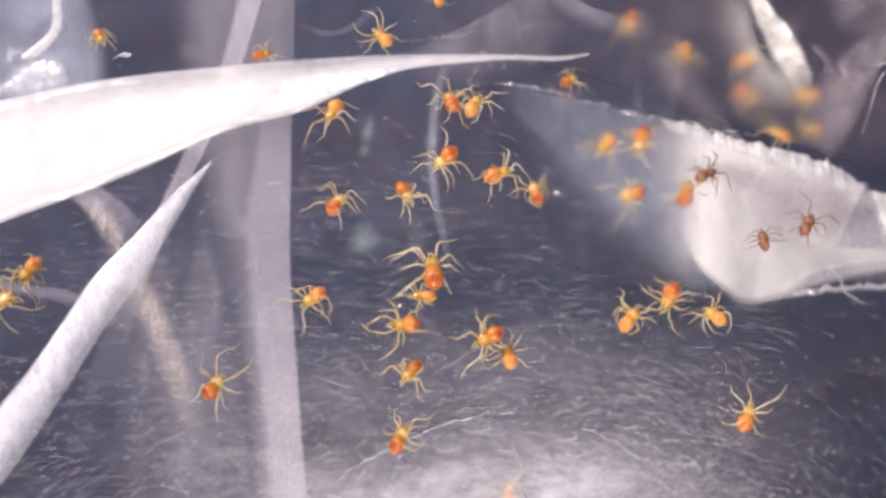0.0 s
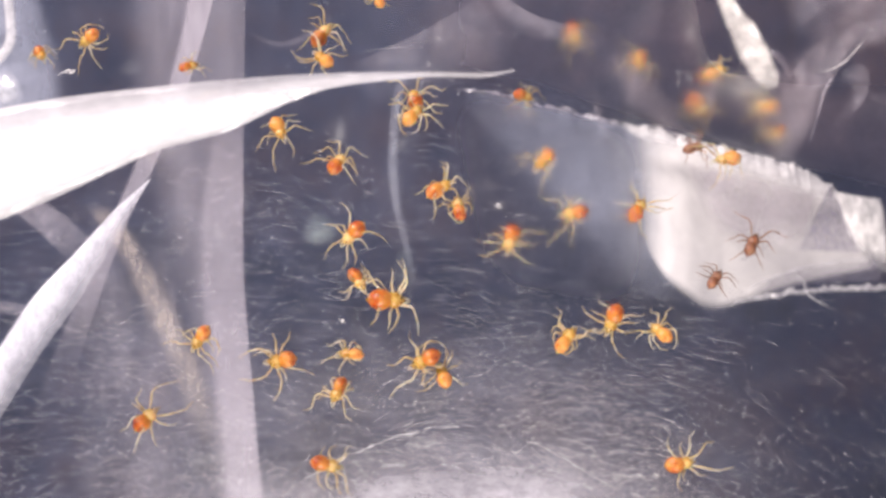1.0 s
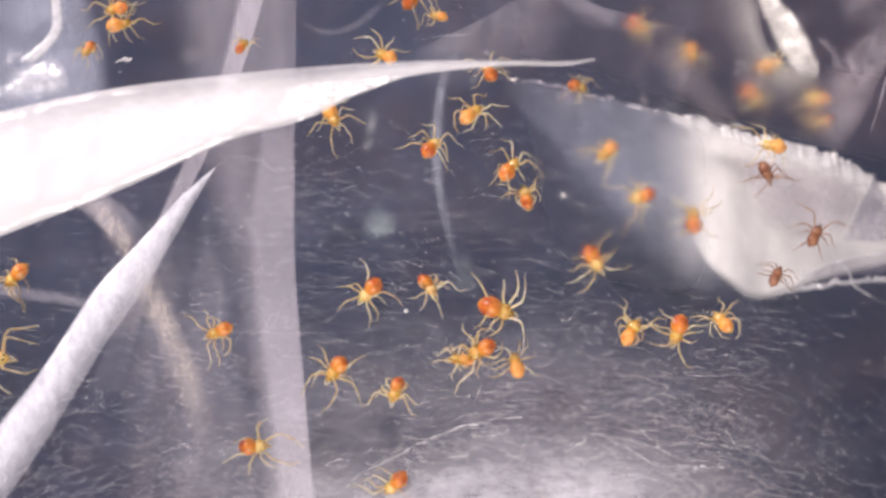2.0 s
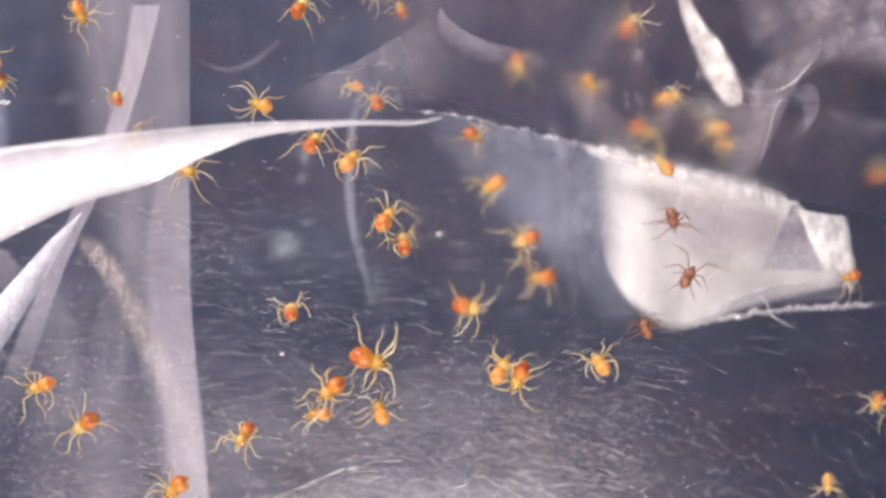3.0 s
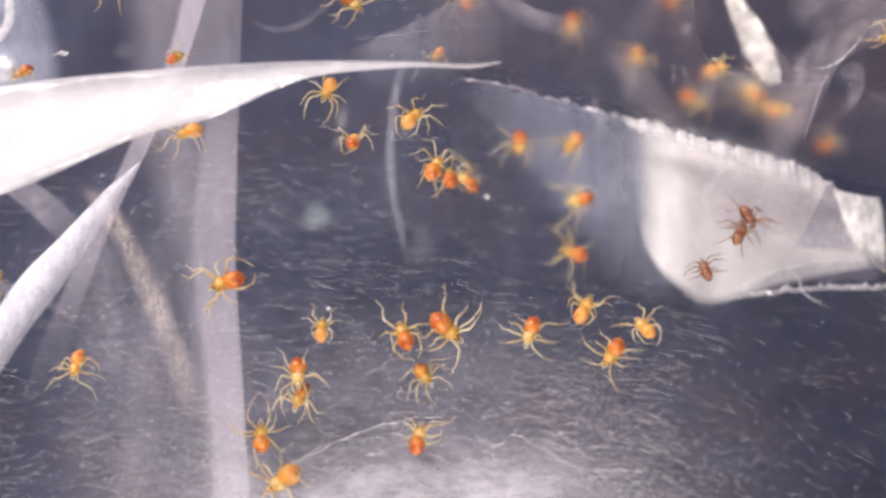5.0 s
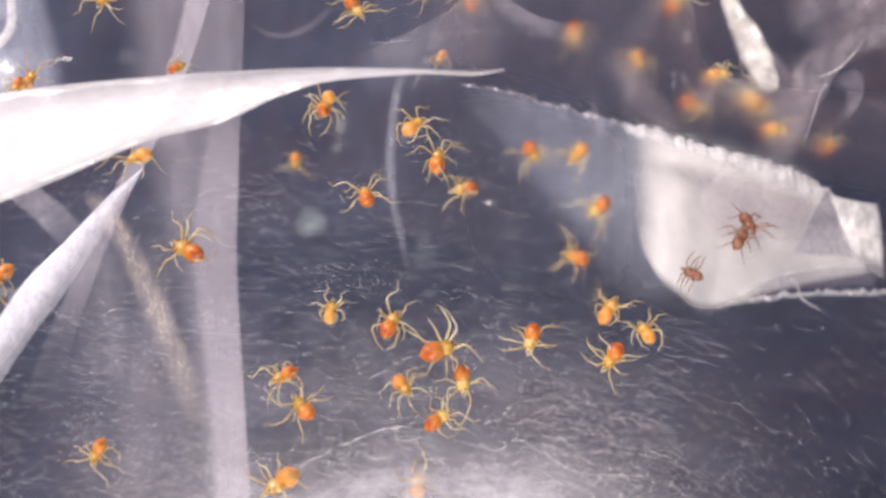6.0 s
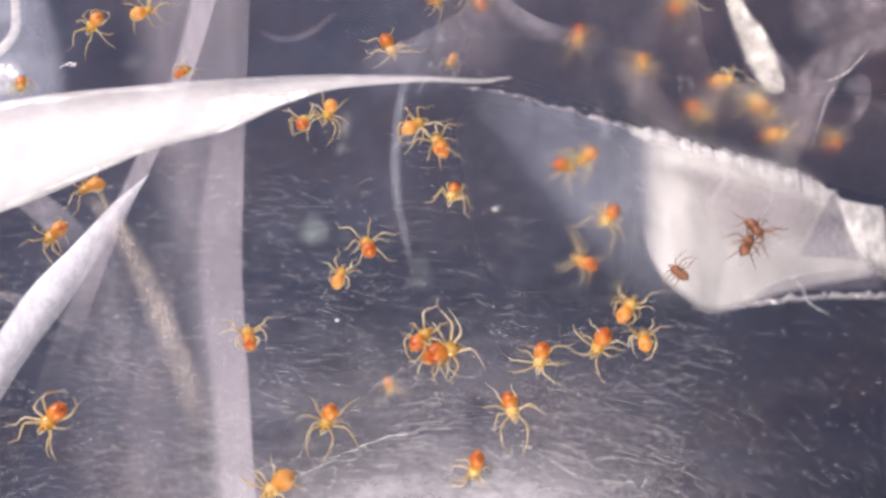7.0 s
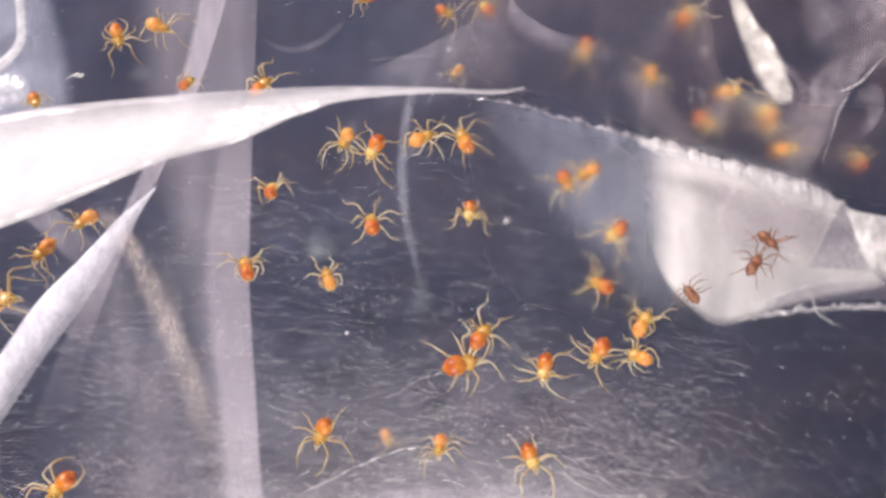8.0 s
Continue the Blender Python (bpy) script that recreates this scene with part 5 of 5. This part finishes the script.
    crawl(brood, 0.76, [(0, -2.37, 8.27, 137), (0.3, -2.17, 8.22, 138), (0.5, -2.07, 8.13, 140), (1, -2.37, 7.93, 143), (1.2, -2.43, 7.77, 152), (2.3, -2.23, 7.55, 156), (2.5, -2.15, 7.53, 152), (2.7, -2.55, 7.32, 159), (2.9, -2.44, 7.22, 159), (3, -2.27, 7.15, 161), (3.5, -2.33, 7.11, 166), (3.8, -2.17, 6.73, 200), (4, -1.93, 6.37, 215), (4.2, -1.94, 6.26, 225), (4.5, -2.13, 6.11, 249), (4.8, -1.99, 6.09, 251), (5, -1.78, 6.08, 246), (5.2, -1.75, 6.12, 251), (6.3, -1.98, 5.76, 253), (6.5, -1.99, 5.83, 250), (7, -2.07, 5.72, 252), (7.5, -1.85, 5.40, 251), (8, -1.82, 5.08, 245)])
    crawl(brood, 0.85, [(0, 6.16, 3.83, 238), (0.3, 6.39, 3.65, 238), (0.5, 6.26, 3.67, 238), (1, 6.01, 3.70, 237), (1.2, 6.14, 3.60, 231), (2.3, 5.90, 3.64, 232), (2.5, 5.94, 3.77, 223), (2.7, 5.93, 3.90, 223), (2.9, 5.97, 3.66, 225), (3, 6.29, 3.75, 224), (3.5, 6.75, 3.81, 226), (4, 7.06, 3.71, 235), (4.5, 7.30, 3.74, 243), (4.8, 7.25, 3.89, 235), (5, 7.50, 4.03, 241), (5.2, 7.54, 3.99, 244), (6.3, 7.63, 3.89, 235), (6.5, 7.56, 3.89, 232), (7, 7.69, 4.00, 227), (7.5, 7.41, 3.76, 218), (8, 7.31, 3.84, 219)])
    crawl(brood, 0.90, [(0, 7.62, 3.95, 253), (0.3, 7.04, 3.75, 251), (0.5, 6.04, 2.56, 246), (1, 4.79, 0.67, 253), (1.2, 4.95, 0.01, 261), (2.3, 5.65, -0.46, 304), (2.5, 5.56, -0.18, 312), (2.7, 5.37, -0.37, 332), (2.9, 5.10, -0.55, 338), (3, 5.44, -0.64, 343), (3.5, 5.93, -1.23, 294), (4, 5.62, -2.14, 278), (4.5, 5.41, -3.30, 258), (4.8, 5.69, -3.27, 252), (5, 6.03, -3.12, 249), (5.2, 5.96, -3.07, 256), (6.3, 6.10, -3.35, 255), (6.5, 6.21, -3.63, 255), (7, 6.12, -3.65, 257), (7.5, 5.92, -3.84, 256), (8, 5.84, -3.58, 259)])
    crawl(brood, 0.85, [(0, 7.17, 2.07, 193), (0.3, 7.02, 1.84, 191), (0.5, 6.89, 1.91, 194), (1, 7.17, 1.80, 190), (1.2, 7.26, 1.82, 190), (2.3, 7.27, 2.08, 195), (2.5, 7.46, 2.05, 193), (2.7, 7.30, 2.10, 187), (2.9, 7.23, 1.84, 195), (3, 7.50, 1.83, 199), (3.5, 7.36, 1.93, 196), (4, 7.46, 1.85, 194), (4.5, 7.45, 1.89, 194), (4.8, 7.68, 2.01, 196), (5, 7.79, 2.04, 191), (5.2, 7.81, 2.01, 181), (6.3, 8.55, 1.96, 231), (6.5, 8.54, 2.01, 225), (7, 8.56, 1.86, 231), (7.5, 8.55, 1.75, 223), (8, 8.39, 1.70, 223)])
    crawl(brood, 0.78, [(0, 9.28, 2.18, 75), (0.3, 9.40, 1.99, 68), (0.5, 9.56, 1.99, 66), (1, 9.63, 1.94, 60), (1.2, 9.77, 1.46, 50), (2.3, 9.07, 1.21, 100), (2.5, 9.06, 1.18, 92), (2.7, 8.32, 0.83, 142), (2.9, 7.99, 0.39, 192), (3, 7.98, 0.34, 186), (3.5, 7.86, 0.12, 186), (4, 7.50, 0.10, 177), (4.5, 7.33, -0.16, 167), (4.8, 7.33, 0.31, 166), (5, 7.53, 0.00, 164), (5.2, 7.47, -0.10, 168), (6.3, 7.56, 0.12, 159), (6.5, 7.54, 0.03, 158), (7, 7.61, 0.13, 155), (7.5, 7.79, -0.08, 146), (8, 7.78, -0.26, 155)])
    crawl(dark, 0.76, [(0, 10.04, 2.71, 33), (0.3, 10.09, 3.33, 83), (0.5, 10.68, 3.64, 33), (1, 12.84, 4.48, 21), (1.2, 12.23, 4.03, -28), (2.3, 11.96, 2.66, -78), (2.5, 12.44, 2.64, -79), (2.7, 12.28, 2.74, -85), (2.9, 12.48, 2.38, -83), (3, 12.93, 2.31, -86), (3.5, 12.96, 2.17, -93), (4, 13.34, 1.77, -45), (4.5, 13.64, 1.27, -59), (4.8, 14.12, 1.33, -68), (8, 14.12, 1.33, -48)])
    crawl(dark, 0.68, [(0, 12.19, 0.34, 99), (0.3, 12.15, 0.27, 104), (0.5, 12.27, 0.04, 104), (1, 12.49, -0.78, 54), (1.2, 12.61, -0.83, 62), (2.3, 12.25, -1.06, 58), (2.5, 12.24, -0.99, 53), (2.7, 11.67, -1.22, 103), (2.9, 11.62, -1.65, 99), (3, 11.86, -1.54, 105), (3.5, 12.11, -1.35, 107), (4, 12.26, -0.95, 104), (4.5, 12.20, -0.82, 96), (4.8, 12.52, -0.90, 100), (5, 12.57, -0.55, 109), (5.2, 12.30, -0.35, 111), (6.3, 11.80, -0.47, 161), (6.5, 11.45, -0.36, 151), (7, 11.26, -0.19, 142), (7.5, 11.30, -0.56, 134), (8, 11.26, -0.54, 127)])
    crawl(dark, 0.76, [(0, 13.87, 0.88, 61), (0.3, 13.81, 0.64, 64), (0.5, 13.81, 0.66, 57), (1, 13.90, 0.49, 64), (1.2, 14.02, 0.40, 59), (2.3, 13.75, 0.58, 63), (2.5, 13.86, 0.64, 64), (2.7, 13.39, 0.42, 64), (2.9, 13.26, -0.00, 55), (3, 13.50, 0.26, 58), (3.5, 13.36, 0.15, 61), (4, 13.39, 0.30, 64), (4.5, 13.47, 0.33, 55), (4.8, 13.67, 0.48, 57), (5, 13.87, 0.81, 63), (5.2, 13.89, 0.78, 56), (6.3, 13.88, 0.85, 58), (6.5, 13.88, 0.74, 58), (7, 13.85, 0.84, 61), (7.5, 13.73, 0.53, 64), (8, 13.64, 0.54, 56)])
    crawl(brood, 0.92, [(0, 8.88, 10.47, 264), (0.3, 8.44, 10.36, 270), (0.5, 8.40, 10.16, 272), (1, 8.43, 10.25, 280), (1.2, 8.54, 10.26, 277), (2.3, 9.16, 10.17, 327), (2.5, 8.80, 10.36, 326), (2.7, 8.46, 9.91, 276), (2.9, 8.08, 9.70, 270), (3, 8.06, 9.87, 276), (3.5, 8.01, 9.99, 275), (4, 8.01, 9.95, 271), (4.5, 7.98, 10.06, 264), (4.8, 8.22, 10.10, 269), (5, 8.45, 10.32, 271), (5.2, 8.53, 10.30, 275), (6.3, 8.52, 10.19, 273), (6.5, 8.33, 10.32, 272), (7, 8.44, 10.22, 265), (7.5, 8.40, 10.09, 270), (8, 8.34, 10.12, 260)])
    crawl(brood, 0.88, [(0, 11.31, 9.07, 273), (0.3, 11.29, 9.00, 276), (0.5, 11.29, 8.92, 268), (1, 11.31, 8.97, 263), (1.2, 11.43, 9.03, 270), (2.3, 11.31, 8.79, 272), (2.5, 11.41, 8.94, 280), (2.7, 11.28, 8.78, 288), (2.9, 11.23, 8.65, 287), (3, 11.27, 8.82, 294), (3.5, 11.24, 8.89, 299), (4, 11.24, 9.00, 296), (4.5, 11.09, 8.99, 293), (4.8, 11.27, 8.88, 285), (5, 11.40, 8.85, 283), (5.2, 11.43, 9.00, 292), (6.3, 11.37, 8.98, 284), (6.5, 11.30, 8.90, 285), (7, 11.34, 8.99, 277), (7.5, 11.42, 8.95, 269), (8, 11.27, 8.94, 272)])
    crawl(brood, 0.88, [(0, 14.43, 8.88, 17), (0.3, 14.65, 8.82, 10), (0.5, 14.82, 8.56, 13), (1, 14.93, 8.45, 15), (1.2, 14.98, 8.46, 5), (2.3, 15.15, 8.28, 0), (2.5, 15.15, 8.51, 9), (2.7, 14.92, 8.07, 3), (2.9, 14.92, 7.96, 5), (3, 15.01, 8.20, 3), (3.5, 15.00, 8.18, 9), (4, 14.98, 8.16, 11), (4.5, 14.96, 8.23, 16), (4.8, 15.15, 8.16, 17), (5, 15.11, 8.36, 11), (5.2, 15.11, 8.38, 4), (6.3, 15.24, 8.41, -3), (6.5, 15.09, 8.28, 3), (7, 15.20, 8.31, -4), (7.5, 15.13, 8.20, -14), (8, 15.05, 8.27, -4)])
    crawl(brood, 0.91, [(0, 14.30, 7.11, 321), (0.3, 14.10, 7.23, 313), (0.5, 14.02, 6.92, 312), (1, 14.12, 6.89, 307), (1.2, 14.17, 6.89, 313), (2.3, 14.30, 6.86, 315), (2.5, 14.22, 7.03, 318), (2.7, 13.87, 6.68, 324), (2.9, 13.69, 6.43, 331), (3, 13.67, 6.68, 328), (3.5, 13.68, 6.77, 330), (4, 13.80, 6.76, 329), (4.5, 13.53, 6.89, 321), (4.8, 13.82, 6.73, 328), (5, 14.03, 6.91, 330), (5.2, 14.08, 6.92, 336), (6.3, 14.08, 6.96, 330), (6.5, 14.02, 6.89, 331), (7, 14.04, 6.86, 330), (7.5, 14.00, 6.76, 335), (8, 13.93, 6.83, 326)])
    crawl(brood, 0.90, [(0, 17.07, 7.16, 174), (0.3, 17.01, 7.07, 165), (0.5, 17.09, 7.02, 166), (1, 17.19, 6.84, 171), (1.2, 17.33, 6.93, 170), (2.3, 17.10, 6.70, 173), (2.5, 17.15, 6.87, 175), (2.7, 16.96, 6.67, 169), (2.9, 16.77, 6.46, 166), (3, 16.98, 6.72, 176), (3.5, 16.67, 7.37, 126), (8, 16.67, 7.37, 146)])
    crawl(brood, 0.86, [(0, 15.48, 5.26, 155), (0.3, 15.02, 5.11, 146), (0.5, 14.91, 4.88, 141), (1, 13.81, 3.92, 191), (1.2, 14.09, 4.00, 184), (2.3, 13.25, 4.28, 161), (2.5, 14.22, 5.04, 111), (2.7, 13.93, 5.08, 120), (2.9, 13.63, 4.55, 170), (3, 14.09, 5.06, 120), (3.5, 17.04, 6.19, 70), (4, 18.19, 6.95, 33), (6.3, 18.03, 5.82, -16), (6.5, 18.12, 5.82, -12), (7, 17.84, 5.85, -4), (7.5, 17.84, 5.89, 5), (8, 17.76, 5.69, 7)])
    crawl(brood, 0.75, [(0, 17.34, 5.44, 192), (0.3, 17.92, 5.46, 242), (2.3, 17.35, 5.65, 192), (2.5, 17.54, 5.82, 191), (2.7, 17.33, 5.84, 200), (2.9, 17.22, 5.28, 250), (3, 17.53, 5.93, 300), (4, 17.03, 6.71, 250), (4.5, 16.88, 6.86, 258), (4.8, 17.36, 6.87, 267), (5, 17.29, 6.81, 266), (5.2, 17.22, 6.95, 272), (6.3, 17.36, 6.86, 270), (6.5, 17.20, 6.86, 280), (7, 17.31, 6.89, 288), (7.5, 17.10, 6.79, 284), (8, 16.97, 6.72, 293)])
    crawl(brood, 0.78, [(0, 5.82, 7.64, 34), (0.3, 5.87, 7.87, 38), (0.5, 6.00, 7.31, -11), (1, 5.78, 7.16, -15), (1.2, 5.90, 7.17, -14), (2.3, 5.57, 6.85, -11), (2.5, 5.39, 6.64, -21), (2.7, 5.31, 6.60, -16), (2.9, 5.65, 6.33, -20), (3, 5.75, 6.09, -22), (3.5, 5.40, 5.35, -72), (4, 5.28, 4.68, -100), (4.5, 5.30, 4.50, -103), (4.8, 5.45, 4.42, -98), (5, 5.48, 4.15, -93), (5.2, 5.43, 4.14, -97), (6.3, 6.12, 3.87, -47), (6.5, 6.28, 3.76, -55), (7, 6.93, 3.70, -5), (7.5, 6.40, 3.47, -55), (8, 6.51, 3.56, -59)])
    crawl(brood, 0.62, [(0, -6.90, 7.38, 27), (0.5, -7.28, 7.42, 20), (1, -7.51, 7.63, 26), (1.2, -7.45, 7.53, 30), (2.3, -8.01, 8.11, 80), (2.5, -7.86, 7.85, 89), (2.7, -8.12, 7.95, 99), (2.9, -7.80, 7.77, 106), (3, -7.85, 7.57, 104), (3.5, -8.17, 7.73, 97), (4, -7.71, 7.34, 47), (4.5, -7.68, 7.09, 43), (4.8, -7.94, 7.22, 43), (5, -7.77, 7.38, 43), (5.2, -7.87, 7.34, 44), (6.3, -7.82, 7.23, 41), (6.5, -7.76, 7.34, 48), (7, -7.83, 7.28, 44), (7.5, -7.88, 7.33, 43), (8, -8.03, 7.29, 51)])
    crawl(brood, 0.89, [(0, -3.46, 13.03, 107), (0.5, -3.46, 7.80, 107), (1, -2.40, 8.98, 57), (1.2, -2.06, 9.20, 51), (2.7, -1.01, 11.83, 68), (2.9, -1.00, 12.05, 74), (3, -1.13, 11.72, 64), (3.5, -1.10, 11.45, 57), (4, -1.17, 11.20, 57), (4.5, -1.21, 11.48, 58), (4.8, -1.45, 10.64, 8), (5, -1.31, 10.15, -41), (5.2, -1.35, 10.28, -48), (6.3, -1.17, 10.10, -57), (6.5, -0.68, 9.98, -63), (7, -0.16, 8.98, -62), (7.5, 0.05, 6.41, -85), (8, -0.75, 4.66, -114)])
    crawl(brood, 0.83, [(0, -12.13, 13.60, 167), (0.5, -12.13, 10.37, 167), (1, -12.12, 9.18, 217), (1.2, -12.11, 8.98, 227), (2.3, -13.55, 10.07, 177), (2.5, -13.10, 9.81, 227), (2.7, -10.09, 11.66, 277), (2.9, -9.60, 11.66, 282), (3, -9.77, 11.28, 292), (3.5, -10.02, 11.24, 283), (4, -10.07, 11.00, 276), (4.5, -10.41, 11.03, 267), (6.3, -11.57, 10.12, 218), (7, -12.01, 9.52, 233), (7.5, -11.53, 9.31, 283), (8, -11.37, 9.43, 282)])
    crawl(brood, 0.79, [(0, -13.04, 13.75, 26), (1.4, -13.04, 13.25, 18), (2.3, -13.04, 7.84, 18), (2.7, -12.88, 9.27, 68), (2.9, -13.02, 9.94, 110), (3.2, -14.57, 8.69, 160), (4.5, -15.66, 8.23, 180), (5.2, -17.18, 6.80, 180), (5.8, -15.19, 6.61, 100), (6.3, -12.38, 7.87, 60), (6.5, -11.67, 8.88, 61), (7, -9.89, 9.90, 29), (7.5, -9.56, 10.18, 30), (8, -9.56, 9.68, -19)])
    crawl(brood, 0.68, [(0, 2.39, 16.45, 120), (1.8, 2.39, 15.95, 112), (2.7, 2.39, 12.54, 112), (2.9, 2.82, 12.60, 107), (3, 2.70, 12.60, 113), (3.5, 2.72, 12.54, 113), (4, 3.26, 14.31, 120), (5.2, 0.13, 13.08, 140), (7, -2.08, 12.23, 180), (7.4, -1.67, 11.21, 200), (7.7, -1.58, 11.27, 200), (8, -1.47, 11.32, 190)])
    crawl(brood, 0.99, [(0, 13.18, 16.23, 56), (1.8, 13.18, 15.73, 48), (2.7, 13.18, 11.70, 48), (2.9, 13.42, 11.43, 54), (3, 13.29, 11.61, 59), (3.5, 13.23, 11.71, 59), (4, 13.21, 11.82, 66), (4.5, 13.05, 11.95, 67), (4.8, 13.19, 11.79, 63), (6.3, 13.22, 11.81, 56), (7, 13.19, 11.88, 46), (7.5, 13.20, 11.84, 49), (8, 13.06, 11.82, 57)])
    crawl(brood, 0.85, [(0, 30.03, -8.10, 176), (1.8, 29.06, -8.40, 168), (2.7, 24.14, -9.09, 168), (2.9, 22.87, -10.17, 218), (3, 23.40, -10.88, 268), (3.5, 23.03, -11.70, 252), (4.4, 23.11, -16.07, 252), (8, 23.84, -16.84, 260)], deep=66)
    crawl(brood, 0.70, [(0, 1.37, 16.97, 342), (2, 1.37, 16.47, 334), (2.9, 1.37, 13.20, 334), (4.5, 0.98, 12.17, 284), (7, 1.67, 11.71, 326), (7.5, 1.84, 11.74, 332), (8, 1.81, 11.69, 334)])
    crawl(brood, 0.85, [(0, 31.76, -6.33, 194), (2, 31.04, -6.65, 186), (2.9, 25.31, -7.02, 186), (3, 26.03, -6.84, 236), (3.5, 25.82, -6.52, 230), (4, 25.93, -6.55, 223), (4.5, 25.69, -6.36, 227), (5.4, 30.73, -6.23, 227), (8, 31.74, -6.47, 235)], deep=66)
    crawl(brood, 0.75, [(0, 32.07, -0.18, 204), (2, 31.43, -0.48, 196), (2.9, 24.63, -0.81, 196), (3, 24.79, -0.34, 195), (3.5, 24.89, -0.31, 192), (4, 24.86, -0.22, 191), (4.5, 24.74, -0.32, 197), (4.8, 24.87, -0.01, 196), (5.7, 29.69, 0.22, 196), (8, 30.48, 0.03, 204)], deep=66)
    crawl(brood, 0.74, [(0, 27.46, 4.45, 63), (2.6, 26.96, 4.45, 55), (3.5, 20.90, 4.45, 55), (4, 20.61, 4.72, 52), (4.5, 20.35, 4.89, 52), (4.8, 20.48, 4.80, 50), (5, 20.31, 5.00, 57), (5.2, 20.39, 4.96, 64), (7, 20.33, 5.61, 95), (7.5, 20.71, 5.53, 103), (8, 21.01, 5.19, 106)])
    crawl(brood, 0.94, [(0, 27.39, 8.37, 214), (3.6, 26.89, 8.37, 206), (4.5, 21.40, 8.37, 206), (4.8, 21.98, 9.72, 156), (5.7, 26.31, 9.72, 156), (8, 26.81, 9.72, 164)])
    crawl(brood, 0.85, [(0, -6.83, 5.63, 40), (7.6, -6.51, 5.84, 40), (7.8, -5.45, 6.65, 40), (8, -4.89, 7.03, 50)])
    # one more on the far panel, out of focus
    crawl(brood, 1.0, [(0, -19.13, 7.52, 270), (5.3, -18.93, 7.33, 270), (6.3, -4.84, 2.45, 270), (6.5, -4.67, -0.84, 275), (6.7, -3.92, -4.88, 285), (7, -1.91, -9.65, 290), (7.5, -3.91, -12.56, 240), (8, -2.45, -12.38, 290)], deep=87)
    # the beige crease is shifted sideways to fit the camera's view
    walk(brown_crease, [(t, pose(shift / 1000, 0, 0)) for t, shift in ((0, -0.38), (0.5, 2.40), (1, 2.40), (1.2, 2.14), (2.3, -0.52), (2.5, 1.12), (2.7, 3.19), (2.9, 4.65), (3, 4.24), (3.5, 3.97), (4, 4.15), (4.5, 4.14), (4.8, 3.30), (5, 2.31), (6.5, 2.31), (7, 2.24), (7.5, 2.39), (8, 2.34))])
    # the painted reflections slide over the film, placed to fit the camera's view
    for patch, rows in ((reflection, ((0, -3.05, 0.35), (0.2, -4.06, 1.13), (0.3, -3.72, 0.53), (0.5, -3.40, 0.74), (1, -2.60, 1.25), (1.2, -2.56, 1.30), (2.5, -2.78, 0.98), (2.7, -2.83, 1.64), (2.9, -2.10, 2.07), (3, -1.57, 1.86), (3.5, -1.81, 1.86), (4, -2.19, 0.80), (4.5, -2.41, 0.75), (4.8, -2.21, 0.72), (5, -2.27, 1.30), (5.2, -2.52, 1.27), (6.3, -2.57, 1.30), (6.5, -2.49, 1.33), (7, -2.68, 1.20), (7.5, -2.78, 1.10), (8, -2.82, 1.05))), (low_reflection, ((0, -0.97, 0.35), (0.3, -0.20, -0.95), (1, 0.66, -0.33), (2.5, 0.57, -1.23), (2.7, 1.18, -0.03), (2.9, 1.08, -0.19), (3, 1.80, 0.06), (3.5, 1.86, 0.29), (4, 1.79, 0.43), (4.5, 1.79, 0.29), (4.8, 2.20, 0.09), (5, 1.79, 0.14), (6.5, 1.79, -0.05), (7, 1.48, -0.51), (7.5, 1.15, -0.85), (8, 1.10, -0.91)))):
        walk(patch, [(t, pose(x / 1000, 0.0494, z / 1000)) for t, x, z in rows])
    # the large fold sags a little while the bag is pressed, and springs back
    for flap in (fold, fold_patch):
        walk(flap, [(t, pose(0, 0, drop / 1000)) for t, drop in ((0, 0), (2.3, 0), (2.5, -0.04), (2.7, -0.35), (2.9, -0.52), (3.0, -0.56), (3.5, -0.40), (4.0, -0.38), (4.5, -0.38), (4.8, -0.2), (5.0, 0), (8.0, 0))])


motions()
